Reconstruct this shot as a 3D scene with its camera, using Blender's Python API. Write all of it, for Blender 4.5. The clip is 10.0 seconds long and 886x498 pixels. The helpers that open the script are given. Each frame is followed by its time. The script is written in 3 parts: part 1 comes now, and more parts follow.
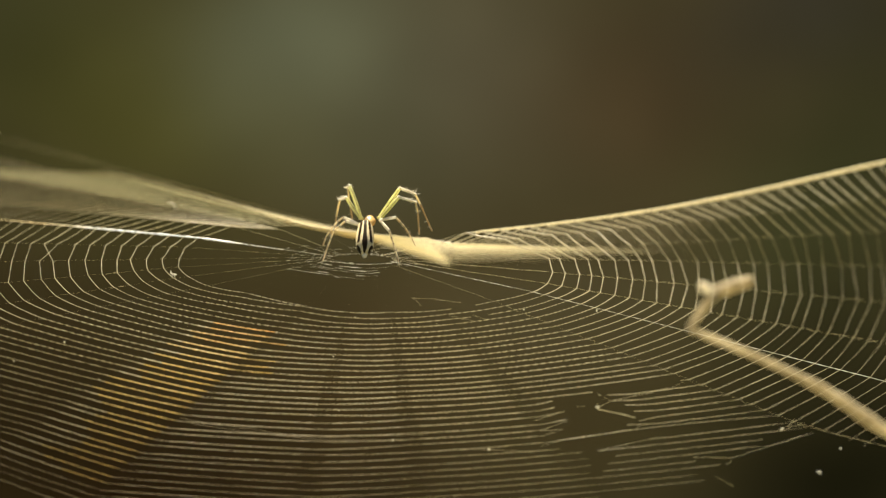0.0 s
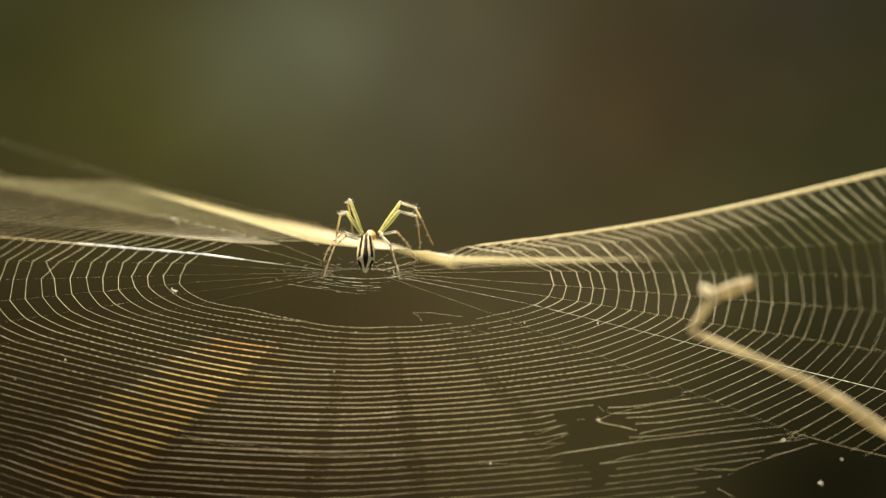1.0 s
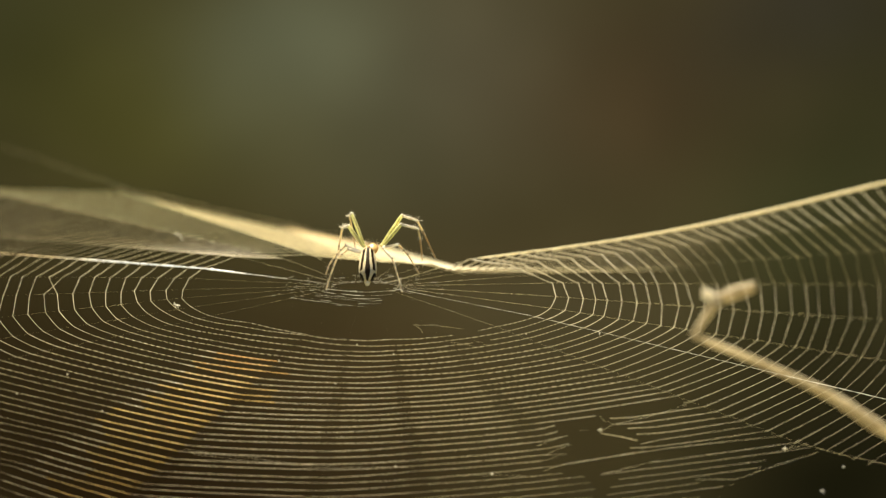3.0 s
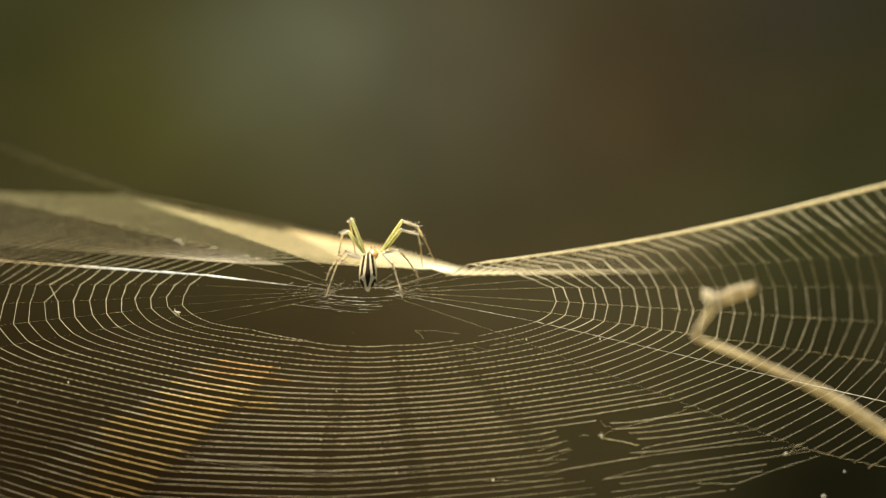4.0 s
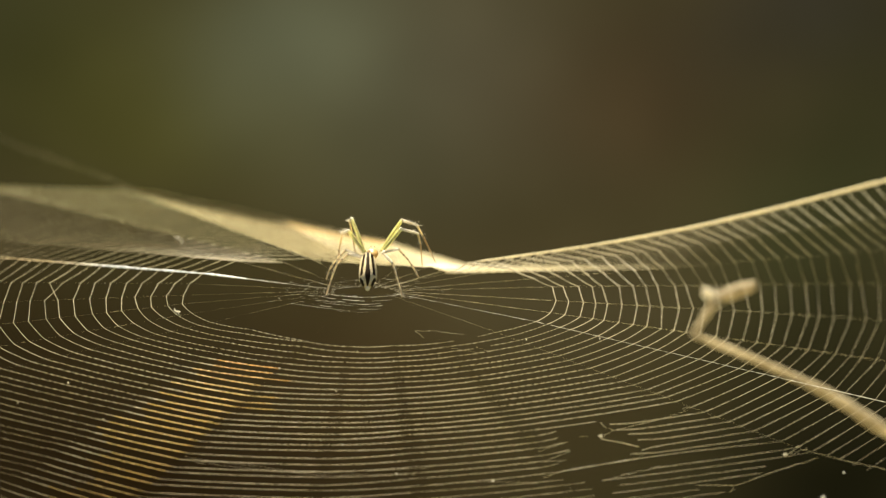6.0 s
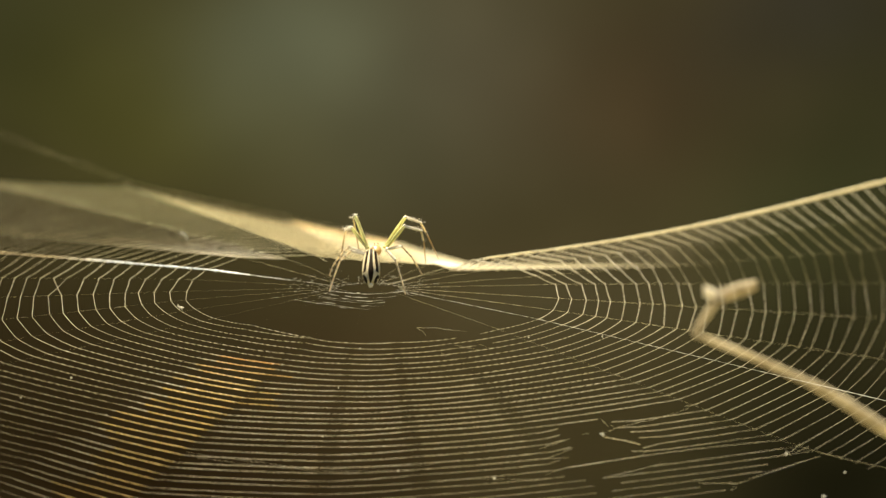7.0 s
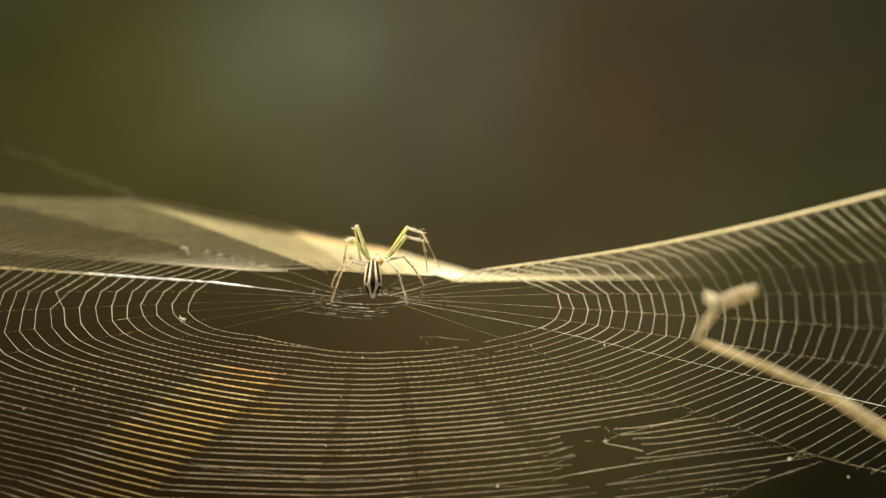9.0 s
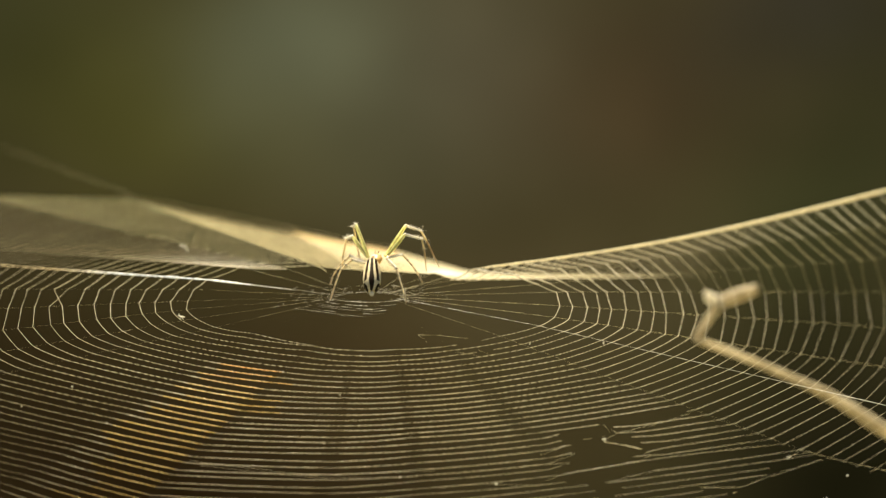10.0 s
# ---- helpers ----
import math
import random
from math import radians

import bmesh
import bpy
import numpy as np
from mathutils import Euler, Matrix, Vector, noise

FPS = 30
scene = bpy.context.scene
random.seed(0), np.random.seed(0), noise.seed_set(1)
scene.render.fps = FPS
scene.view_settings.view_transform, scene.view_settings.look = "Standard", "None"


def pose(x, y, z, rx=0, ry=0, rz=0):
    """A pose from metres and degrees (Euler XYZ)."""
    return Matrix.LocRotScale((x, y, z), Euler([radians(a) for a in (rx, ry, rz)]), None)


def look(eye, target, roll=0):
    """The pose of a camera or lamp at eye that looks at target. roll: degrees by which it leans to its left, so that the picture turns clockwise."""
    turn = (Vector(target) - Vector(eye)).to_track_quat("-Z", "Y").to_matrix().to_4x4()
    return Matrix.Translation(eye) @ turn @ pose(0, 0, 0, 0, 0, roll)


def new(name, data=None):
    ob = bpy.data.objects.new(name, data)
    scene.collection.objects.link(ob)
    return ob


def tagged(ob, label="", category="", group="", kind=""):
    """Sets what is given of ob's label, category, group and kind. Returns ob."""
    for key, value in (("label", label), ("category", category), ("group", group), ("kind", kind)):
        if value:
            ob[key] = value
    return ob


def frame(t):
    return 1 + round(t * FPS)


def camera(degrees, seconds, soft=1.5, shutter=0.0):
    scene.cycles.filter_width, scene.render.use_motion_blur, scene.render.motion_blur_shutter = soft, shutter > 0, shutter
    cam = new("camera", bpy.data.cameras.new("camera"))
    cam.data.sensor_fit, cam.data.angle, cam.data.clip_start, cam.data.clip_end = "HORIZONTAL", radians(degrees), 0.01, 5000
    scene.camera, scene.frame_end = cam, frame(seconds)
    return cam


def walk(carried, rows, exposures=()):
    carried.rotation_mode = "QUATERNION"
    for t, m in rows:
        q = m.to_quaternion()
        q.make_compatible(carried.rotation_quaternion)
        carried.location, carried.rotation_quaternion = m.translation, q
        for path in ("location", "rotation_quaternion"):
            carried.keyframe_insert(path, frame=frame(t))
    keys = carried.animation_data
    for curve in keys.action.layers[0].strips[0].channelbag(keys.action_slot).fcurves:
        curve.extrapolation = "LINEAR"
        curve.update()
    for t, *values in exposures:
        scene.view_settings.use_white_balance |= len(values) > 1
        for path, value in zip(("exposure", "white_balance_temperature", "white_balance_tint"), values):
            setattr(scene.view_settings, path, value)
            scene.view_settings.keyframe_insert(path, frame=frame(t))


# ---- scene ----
# ================= camera =================
# one lens, standing still, a little above the hub of the web
EYE = Vector((0.0, -0.66, 1.05))
AIM = Vector((0.0, math.cos(radians(5)), -math.sin(radians(5))))
UPW = Vector((0.0, math.sin(radians(5)), math.cos(radians(5))))
cam = camera(18.0, 10.0, soft=1.22)
cam.data.dof.use_dof = True
cam.data.dof.focus_distance = 0.642
cam.data.dof.aperture_fstop = 14.5
walk(cam, [(0.0, look(EYE, EYE + AIM)), (10.0, look(EYE, EYE + AIM))])

# ================= light =================
SUN_EL, SUN_AZ = 63.0, 106.0          # degrees: height, and bearing from +x towards +y
world = bpy.data.worlds.new("sky")
scene.world = world
world.use_nodes = True
wn = world.node_tree
sky = wn.nodes.new("ShaderNodeTexSky")
sky.sky_type = "NISHITA"
sky.sun_disc = False
sky.sun_elevation = radians(SUN_EL)
sky.sun_rotation = radians(90.0 - SUN_AZ)
wn.nodes["Background"].inputs["Strength"].default_value = 0.024
wn.links.new(sky.outputs["Color"], wn.nodes["Background"].inputs["Color"])
sun_data = bpy.data.lights.new("sun", "SUN")
sun_data.energy = 5.0
sun_data.angle = radians(0.55)
sun_data.color = (1.0, 0.88, 0.64)
sun = new("sun", sun_data)
ca, sa, ce, se = (math.cos(radians(SUN_AZ)), math.sin(radians(SUN_AZ)),
                  math.cos(radians(SUN_EL)), math.sin(radians(SUN_EL)))
sun.matrix_world = look((3 * ca * ce, 3 * sa * ce, 3 * se + 1), (0, 0, 1))
scene.view_settings.exposure = 2.15


# ================= materials =================
def material(name):
    m = bpy.data.materials.new(name)
    m.use_nodes = True
    m.node_tree.nodes.clear()
    return m, m.node_tree.nodes, m.node_tree.links


def put(nodes, kind, **values):
    n = nodes.new(kind)
    for key, value in values.items():
        n.inputs[key.replace("_", " ")].default_value = value
    return n


def maths(nodes, links, op, a, b=None, c=None, clamp=False):
    n = nodes.new("ShaderNodeMath")
    n.operation = op
    n.use_clamp = clamp
    for i, v in enumerate((a, b, c)):
        if v is None:
            continue
        if isinstance(v, (int, float)):
            n.inputs[i].default_value = v
        else:
            links.new(v, n.inputs[i])
    return n.outputs[0]


def ramp(nodes, links, fac, stops):
    n = nodes.new("ShaderNodeValToRGB")
    el = n.color_ramp.elements
    while len(el) < len(stops):
        el.new(0.5)
    for e, (p, c) in zip(el, stops):
        e.position, e.color = p, (*c, 1)
    links.new(fac, n.inputs[0])
    return n.outputs[0]


def blend(nodes, links, fac, a, b):
    n = nodes.new("ShaderNodeMix")
    n.data_type = "RGBA"
    for sock, v in ((n.inputs[0], fac), (n.inputs[6], a), (n.inputs[7], b)):
        if isinstance(v, (int, float)):
            sock.default_value = v
        elif isinstance(v, tuple):
            sock.default_value = (*v, 1)
        else:
            links.new(v, sock)
    return n.outputs[2]


def silk(name, colour, see_through, gloss, rough, drift=None):
    """Silk: light passes through it and glints along it; the strength varies from thread to thread and along each.
    drift: hues that imitate iridescence and glints, laid out by the distance from the hub, in metres."""
    m, N, L = material(name)
    tc = N.new("ShaderNodeTexCoord")
    fine = put(N, "ShaderNodeTexNoise", Scale=900.0, Detail=2.0)
    L.new(tc.outputs["Object"], fine.inputs["Vector"])
    broad = put(N, "ShaderNodeTexNoise", Scale=45.0, Detail=2.0)
    L.new(tc.outputs["Object"], broad.inputs["Vector"])
    geo = N.new("ShaderNodeNewGeometry")
    k = maths(N, L, "MULTIPLY_ADD", fine.outputs[0], 0.5, 0.35)
    k = maths(N, L, "ADD", k, maths(N, L, "MULTIPLY_ADD", broad.outputs[0], 0.6, -0.3))
    k = maths(N, L, "ADD", k, maths(N, L, "MULTIPLY_ADD", geo.outputs["Random Per Island"], 0.3, -0.05), clamp=True)
    col = blend(N, L, k, tuple(c * 0.45 for c in colour), colour)
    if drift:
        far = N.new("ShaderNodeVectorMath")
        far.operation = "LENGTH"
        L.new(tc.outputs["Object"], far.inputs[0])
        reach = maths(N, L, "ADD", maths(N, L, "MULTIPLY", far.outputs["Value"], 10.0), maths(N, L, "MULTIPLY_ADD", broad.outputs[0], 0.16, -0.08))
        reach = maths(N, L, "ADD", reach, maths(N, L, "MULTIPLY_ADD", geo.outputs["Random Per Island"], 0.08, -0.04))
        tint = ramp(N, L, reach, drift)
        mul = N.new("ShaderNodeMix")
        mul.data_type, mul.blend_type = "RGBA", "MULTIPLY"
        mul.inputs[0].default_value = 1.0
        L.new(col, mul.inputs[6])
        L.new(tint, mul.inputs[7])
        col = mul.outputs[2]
    tr = N.new("ShaderNodeBsdfTranslucent")
    L.new(col, tr.inputs["Color"])
    pr = put(N, "ShaderNodeBsdfPrincipled", Roughness=rough, IOR=1.5)
    L.new(col, pr.inputs["Base Color"])
    pr.inputs["Specular IOR Level"].default_value = gloss
    mix = put(N, "ShaderNodeMixShader", Fac=1.0 - see_through)
    L.new(tr.outputs[0], mix.inputs[1])
    L.new(pr.outputs[0], mix.inputs[2])
    out = N.new("ShaderNodeOutputMaterial")
    L.new(mix.outputs[0], out.inputs[0])
    return m


def chitin(name, colour, dark, see_through=0.4, rough=0.35, scale=1500.0):
    """Thin shell of the legs and the head: a glossy coat over a body that light passes through."""
    m, N, L = material(name)
    tc = N.new("ShaderNodeTexCoord")
    fine = put(N, "ShaderNodeTexNoise", Scale=scale, Detail=3.0)
    L.new(tc.outputs["Object"], fine.inputs["Vector"])
    broad = put(N, "ShaderNodeTexNoise", Scale=scale / 6, Detail=2.0)
    L.new(tc.outputs["Object"], broad.inputs["Vector"])
    k = maths(N, L, "ADD", maths(N, L, "MULTIPLY", fine.outputs[0], 0.5), maths(N, L, "MULTIPLY", broad.outputs[0], 0.5))
    col = ramp(N, L, k, [(0.33, dark), (0.55, colour)])
    tr = N.new("ShaderNodeBsdfTranslucent")
    L.new(col, tr.inputs["Color"])
    pr = put(N, "ShaderNodeBsdfPrincipled", Roughness=rough, IOR=1.55)
    L.new(col, pr.inputs["Base Color"])
    bump = put(N, "ShaderNodeBump", Strength=0.3, Distance=0.0001)
    L.new(fine.outputs[0], bump.inputs["Height"])
    L.new(bump.outputs[0], pr.inputs["Normal"])
    mix = put(N, "ShaderNodeMixShader", Fac=1.0 - see_through)
    L.new(tr.outputs[0], mix.inputs[1])
    L.new(pr.outputs[0], mix.inputs[2])
    out = N.new("ShaderNodeOutputMaterial")
    L.new(mix.outputs[0], out.inputs[0])
    return m


def bark(name, dark, mid, light):
    m, N, L = material(name)
    tc = N.new("ShaderNodeTexCoord")
    grain = put(N, "ShaderNodeTexNoise", Scale=700.0, Detail=4.0)
    blot = put(N, "ShaderNodeTexNoise", Scale=110.0, Detail=3.0)
    for n in (grain, blot):
        L.new(tc.outputs["Object"], n.inputs["Vector"])
    k = maths(N, L, "ADD", maths(N, L, "MULTIPLY", grain.outputs[0], 0.4), maths(N, L, "MULTIPLY", blot.outputs[0], 0.6))
    col = ramp(N, L, k, [(0.34, dark), (0.52, mid), (0.68, light)])
    tr = N.new("ShaderNodeBsdfTranslucent")
    L.new(col, tr.inputs["Color"])
    pr = put(N, "ShaderNodeBsdfPrincipled", Roughness=0.7)
    L.new(col, pr.inputs["Base Color"])
    bump = put(N, "ShaderNodeBump", Strength=0.6, Distance=0.0006)
    L.new(grain.outputs[0], bump.inputs["Height"])
    L.new(bump.outputs[0], pr.inputs["Normal"])
    mix = put(N, "ShaderNodeMixShader", Fac=0.42)
    L.new(tr.outputs[0], mix.inputs[1])
    L.new(pr.outputs[0], mix.inputs[2])
    out = N.new("ShaderNodeOutputMaterial")
    L.new(mix.outputs[0], out.inputs[0])
    return m


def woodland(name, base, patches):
    """Far woodland out of focus, its light painted in and glowing by itself: broad soft patches of leaf green and earth
    brown on a dull olive ground.
    """
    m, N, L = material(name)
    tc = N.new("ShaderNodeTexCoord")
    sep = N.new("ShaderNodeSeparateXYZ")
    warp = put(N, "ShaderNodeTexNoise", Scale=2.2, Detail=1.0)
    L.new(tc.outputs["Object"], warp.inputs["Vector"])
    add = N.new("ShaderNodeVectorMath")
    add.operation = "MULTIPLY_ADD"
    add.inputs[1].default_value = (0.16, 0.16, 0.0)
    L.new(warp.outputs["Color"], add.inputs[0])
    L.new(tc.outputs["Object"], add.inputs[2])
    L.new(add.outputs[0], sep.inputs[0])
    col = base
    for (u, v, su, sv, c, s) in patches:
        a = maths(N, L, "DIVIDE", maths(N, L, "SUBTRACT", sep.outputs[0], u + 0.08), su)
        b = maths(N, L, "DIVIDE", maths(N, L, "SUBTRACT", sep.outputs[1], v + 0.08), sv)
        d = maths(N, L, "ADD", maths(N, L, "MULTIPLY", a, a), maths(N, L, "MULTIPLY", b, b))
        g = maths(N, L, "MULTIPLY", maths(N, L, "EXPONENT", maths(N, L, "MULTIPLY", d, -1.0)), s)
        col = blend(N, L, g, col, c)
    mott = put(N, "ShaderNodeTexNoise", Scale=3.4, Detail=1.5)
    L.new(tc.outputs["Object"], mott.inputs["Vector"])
    # the sheet emits its painted brightness; sun and sky don't light it
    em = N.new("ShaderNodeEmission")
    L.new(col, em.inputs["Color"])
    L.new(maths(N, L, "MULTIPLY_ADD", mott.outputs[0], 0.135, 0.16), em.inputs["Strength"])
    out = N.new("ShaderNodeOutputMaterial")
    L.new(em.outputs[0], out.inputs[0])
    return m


def litter(name):
    m, N, L = material(name)
    tc = N.new("ShaderNodeTexCoord")
    a = put(N, "ShaderNodeTexNoise", Scale=9.0, Detail=6.0)
    b = put(N, "ShaderNodeTexNoise", Scale=0.7, Detail=3.0)
    for n in (a, b):
        L.new(tc.outputs["Object"], n.inputs["Vector"])
    c1 = ramp(N, L, a.outputs[0], [(0.3, (0.035, 0.028, 0.012)), (0.7, (0.12, 0.085, 0.035))])
    c2 = ramp(N, L, a.outputs[0], [(0.3, (0.02, 0.03, 0.008)), (0.7, (0.07, 0.10, 0.025))])
    col = blend(N, L, b.outputs[0], c1, c2)
    pr = put(N, "ShaderNodeBsdfPrincipled", Roughness=0.9)
    L.new(col, pr.inputs["Base Color"])
    bump = put(N, "ShaderNodeBump", Strength=0.8, Distance=0.03)
    L.new(a.outputs[0], bump.inputs["Height"])
    L.new(bump.outputs[0], pr.inputs["Normal"])
    out = N.new("ShaderNodeOutputMaterial")
    L.new(pr.outputs[0], out.inputs[0])
    return m


def striped(name):
    """The back of the abdomen: cream with silvery mottling and lengthwise black stripes, ragged at their edges."""
    m, N, L = material(name)
    tc = N.new("ShaderNodeTexCoord")
    sep = N.new("ShaderNodeSeparateXYZ")
    L.new(tc.outputs["Object"], sep.inputs[0])
    rag = put(N, "ShaderNodeTexNoise", Scale=1500.0, Detail=3.0)
    L.new(tc.outputs["Object"], rag.inputs["Vector"])
    wob = maths(N, L, "MULTIPLY_ADD", rag.outputs[0], 0.0004, -0.0002)
    x = maths(N, L, "ABSOLUTE", maths(N, L, "ADD", sep.outputs[0], wob))
    y = maths(N, L, "ADD", sep.outputs[1], wob)
    # middle stripe: narrow in front, broad behind the middle, pointed at the tail
    off = maths(N, L, "DIVIDE", maths(N, L, "ADD", y, 0.0022), 0.0017)
    hump = maths(N, L, "EXPONENT", maths(N, L, "MULTIPLY", maths(N, L, "MULTIPLY", off, off), -1.0))
    wide = maths(N, L, "MULTIPLY_ADD", hump, 0.00028, 0.00037)
    wide = maths(N, L, "MINIMUM", wide, maths(N, L, "MULTIPLY_ADD", y, 0.42, 0.0021))
    mid = maths(N, L, "LESS_THAN", x, wide)
    # side stripes, spreading towards the tail
    run = maths(N, L, "MULTIPLY_ADD", y, -0.11, 0.00130)
    side = maths(N, L, "LESS_THAN", maths(N, L, "ABSOLUTE", maths(N, L, "SUBTRACT", x, run)), 0.00030)
    side = maths(N, L, "MULTIPLY", side, maths(N, L, "GREATER_THAN", y, -0.0022))
    # slanting bars that close in on the tail
    run = maths(N, L, "MULTIPLY_ADD", y, 0.50, 0.00318)
    tail = maths(N, L, "LESS_THAN", maths(N, L, "ABSOLUTE", maths(N, L, "SUBTRACT", x, run)), 0.00022)
    tail = maths(N, L, "MULTIPLY", tail, maths(N, L, "LESS_THAN", y, -0.0027))
    tail = maths(N, L, "MULTIPLY", tail, maths(N, L, "GREATER_THAN", y, -0.0045))
    mask = maths(N, L, "MAXIMUM", maths(N, L, "MAXIMUM", mid, side), tail)
    mott = put(N, "ShaderNodeTexVoronoi", Scale=2600.0)
    L.new(tc.outputs["Object"], mott.inputs["Vector"])
    pale = ramp(N, L, mott.outputs["Distance"], [(0.1, (0.80, 0.71, 0.50)), (0.8, (0.56, 0.45, 0.25))])
    col = blend(N, L, mask, pale, (0.022, 0.014, 0.007))
    tr = N.new("ShaderNodeBsdfTranslucent")
    L.new(col, tr.inputs["Color"])
    pr = put(N, "ShaderNodeBsdfPrincipled", Roughness=0.5, IOR=1.4)
    pr.inputs["Specular IOR Level"].default_value = 0.05
    L.new(col, pr.inputs["Base Color"])
    bump = put(N, "ShaderNodeBump", Strength=0.25, Distance=0.00008)
    L.new(mott.outputs["Distance"], bump.inputs["Height"])
    L.new(bump.outputs[0], pr.inputs["Normal"])
    mix = put(N, "ShaderNodeMixShader", Fac=0.75)
    L.new(tr.outputs[0], mix.inputs[1])
    L.new(pr.outputs[0], mix.inputs[2])
    out = N.new("ShaderNodeOutputMaterial")
    L.new(mix.outputs[0], out.inputs[0])
    return m


SILK = silk("sticky_silk", (0.59, 0.535, 0.385), 0.55, 0.5, 0.35)
# gold hues in the colour stand in for the iridescence of sunlit silk
SILK_GOLD_SHEEN = silk("gold_sheen_silk", (0.79, 0.69, 0.45), 0.55, 0.7, 0.3,
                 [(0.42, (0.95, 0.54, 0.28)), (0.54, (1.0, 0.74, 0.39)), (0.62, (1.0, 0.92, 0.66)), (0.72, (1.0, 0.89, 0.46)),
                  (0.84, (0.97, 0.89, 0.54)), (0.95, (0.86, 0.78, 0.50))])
# golden glint on the far panel's outer turns, put into their colour
SILK_AMBER_GLINT = silk("amber_glint_silk", (0.98, 0.80, 0.44), 0.55, 0.6, 0.3)
# the same silk in a dimmer colour, for the far sector that catches less light
SILK_LESS_LIT = silk("less_lit_silk", (0.74, 0.70, 0.48), 0.55, 0.4, 0.4)
# dry threads; also the spiral's silk lightened for the brightly lit far panel
SILK_DRY_OR_LIT = silk("dry_or_lit_silk", (0.95, 0.87, 0.63), 0.5, 0.6, 0.3)
# white, bluish and cream tints imitate the glint that runs along this thread
SILK_LINE_GLINT = silk("glinting_dragline_silk", (1.0, 0.98, 0.94), 0.4, 1.0, 0.38,
                 [(0.34, (1.0, 1.0, 1.0)), (0.52, (0.86, 0.92, 1.0)), (0.80, (0.90, 0.94, 1.0)), (0.90, (1.0, 0.95, 0.80)), (0.98, (1.0, 0.88, 0.62))])
SILK_BRIGHT = silk("dragline_silk", (0.96, 0.94, 0.88), 0.4, 1.0, 0.38)
SHELL_GREEN = chitin("yellow_green_shell", (0.95, 0.92, 0.56), (0.70, 0.69, 0.25), 0.6)
SHELL_TAN = chitin("tan_shell", (0.84, 0.73, 0.48), (0.46, 0.33, 0.16), 0.5)
SHELL_WHITE = chitin("pale_joint_shell", (0.92, 0.88, 0.78), (0.70, 0.62, 0.46), 0.5, 0.25)
SHELL_BROWN = chitin("brown_leg_shell", (0.54, 0.40, 0.23), (0.25, 0.16, 0.08), 0.4)
SHELL_DARK = chitin("dark_joint_shell", (0.10, 0.06, 0.03), (0.04, 0.025, 0.012), 0.1)
SHELL_ORANGE = chitin("orange_head_shell", (0.74, 0.52, 0.20), (0.22, 0.11, 0.04), 0.5, 0.35, 1100.0)
EYE_BLACK = chitin("black_eye", (0.01, 0.01, 0.012), (0.008, 0.008, 0.008), 0.0, 0.1)
STRIPED = striped("striped_abdomen")
BARK = bark("pale_dry_bark", (0.30, 0.25, 0.15), (0.63, 0.55, 0.38), (0.78, 0.72, 0.57))
BARK_BLEACHED = bark("bleached_dry_bark", (0.52, 0.46, 0.34), (0.76, 0.71, 0.57), (0.88, 0.85, 0.76))
FLUFF = silk("white_fluff", (0.92, 0.89, 0.80), 0.5, 0.5, 0.4)


# ================= mesh helpers =================
def tube(verts, faces, pts, radii, sides=5, cap=True):
    """Adds a tube along pts to the lists verts and faces."""
    n = len(pts)
    base = len(verts)
    for i, p in enumerate(pts):
        d = (pts[min(i + 1, n - 1)] - pts[max(i - 1, 0)]).normalized()
        ref = Vector((0, 0, 1)) if abs(d.z) < 0.9 else Vector((1, 0, 0))
        a = d.cross(ref).normalized()
        b = d.cross(a)
        for s in range(sides):
            w = 2 * math.pi * s / sides
            verts.append(p + (a * math.cos(w) + b * math.sin(w)) * radii[i])
    for i in range(n - 1):
        for s in range(sides):
            q = base + i * sides
            faces.append((q + s, q + (s + 1) % sides, q + sides + (s + 1) % sides, q + sides + s))
    if cap:
        faces.append(tuple(base + s for s in reversed(range(sides))))
        faces.append(tuple(base + (n - 1) * sides + s for s in range(sides)))


def mesh_of(name, verts, faces, mats, index=None):
    me = bpy.data.meshes.new(name)
    me.from_pydata([tuple(v) for v in verts], [], faces)
    for m in mats:
        me.materials.append(m)
    me.polygons.foreach_set("use_smooth", [True] * len(me.polygons))
    if index is not None:
        me.polygons.foreach_set("material_index", index)
    me.update()
    return me


def part(name, verts, faces, mats, parent, label="", index=None):
    ob = new(name, mesh_of(name, verts, faces, mats if isinstance(mats, list) else [mats], index))
    ob.parent = parent
    if label:
        tagged(ob, label)
    return ob


def ball(verts, faces, centre, axes, nu=20, nv=14, shape=None):
    """An egg shape; shape(t) scales its girth along the second axis, t from -1 to 1."""
    base = len(verts)
    X, Y, Z = axes
    for j in range(nv + 1):
        t = -math.cos(math.pi * j / nv)
        g = math.sqrt(max(0.0, 1 - t * t)) * (shape(t) if shape else 1.0)
        for i in range(nu):
            w = 2 * math.pi * i / nu
            verts.append(centre + Y * t + (X * math.cos(w) + Z * math.sin(w)) * g)
    for j in range(nv):
        for i in range(nu):
            q = base + j * nu
            faces.append((q + i, q + (i + 1) % nu, q + nu + (i + 1) % nu, q + nu + i))


def smooth_line(pts, radii, steps=5):
    """A smooth line through the points, with the radii carried along."""
    out, rr = [], []
    n = len(pts)
    for i in range(n - 1):
        p0, p1, p2, p3 = pts[max(i - 1, 0)], pts[i], pts[i + 1], pts[min(i + 2, n - 1)]
        for s in range(steps):
            t = s / steps
            out.append(0.5 * ((2 * p1) + (p2 - p0) * t + (2 * p0 - 5 * p1 + 4 * p2 - p3) * t * t
                              + (3 * p1 - p0 - 3 * p2 + p3) * t ** 3))
            rr.append(radii[i] + (radii[i + 1] - radii[i]) * t)
    out.append(pts[-1])
    rr.append(radii[-1])
    return out, rr


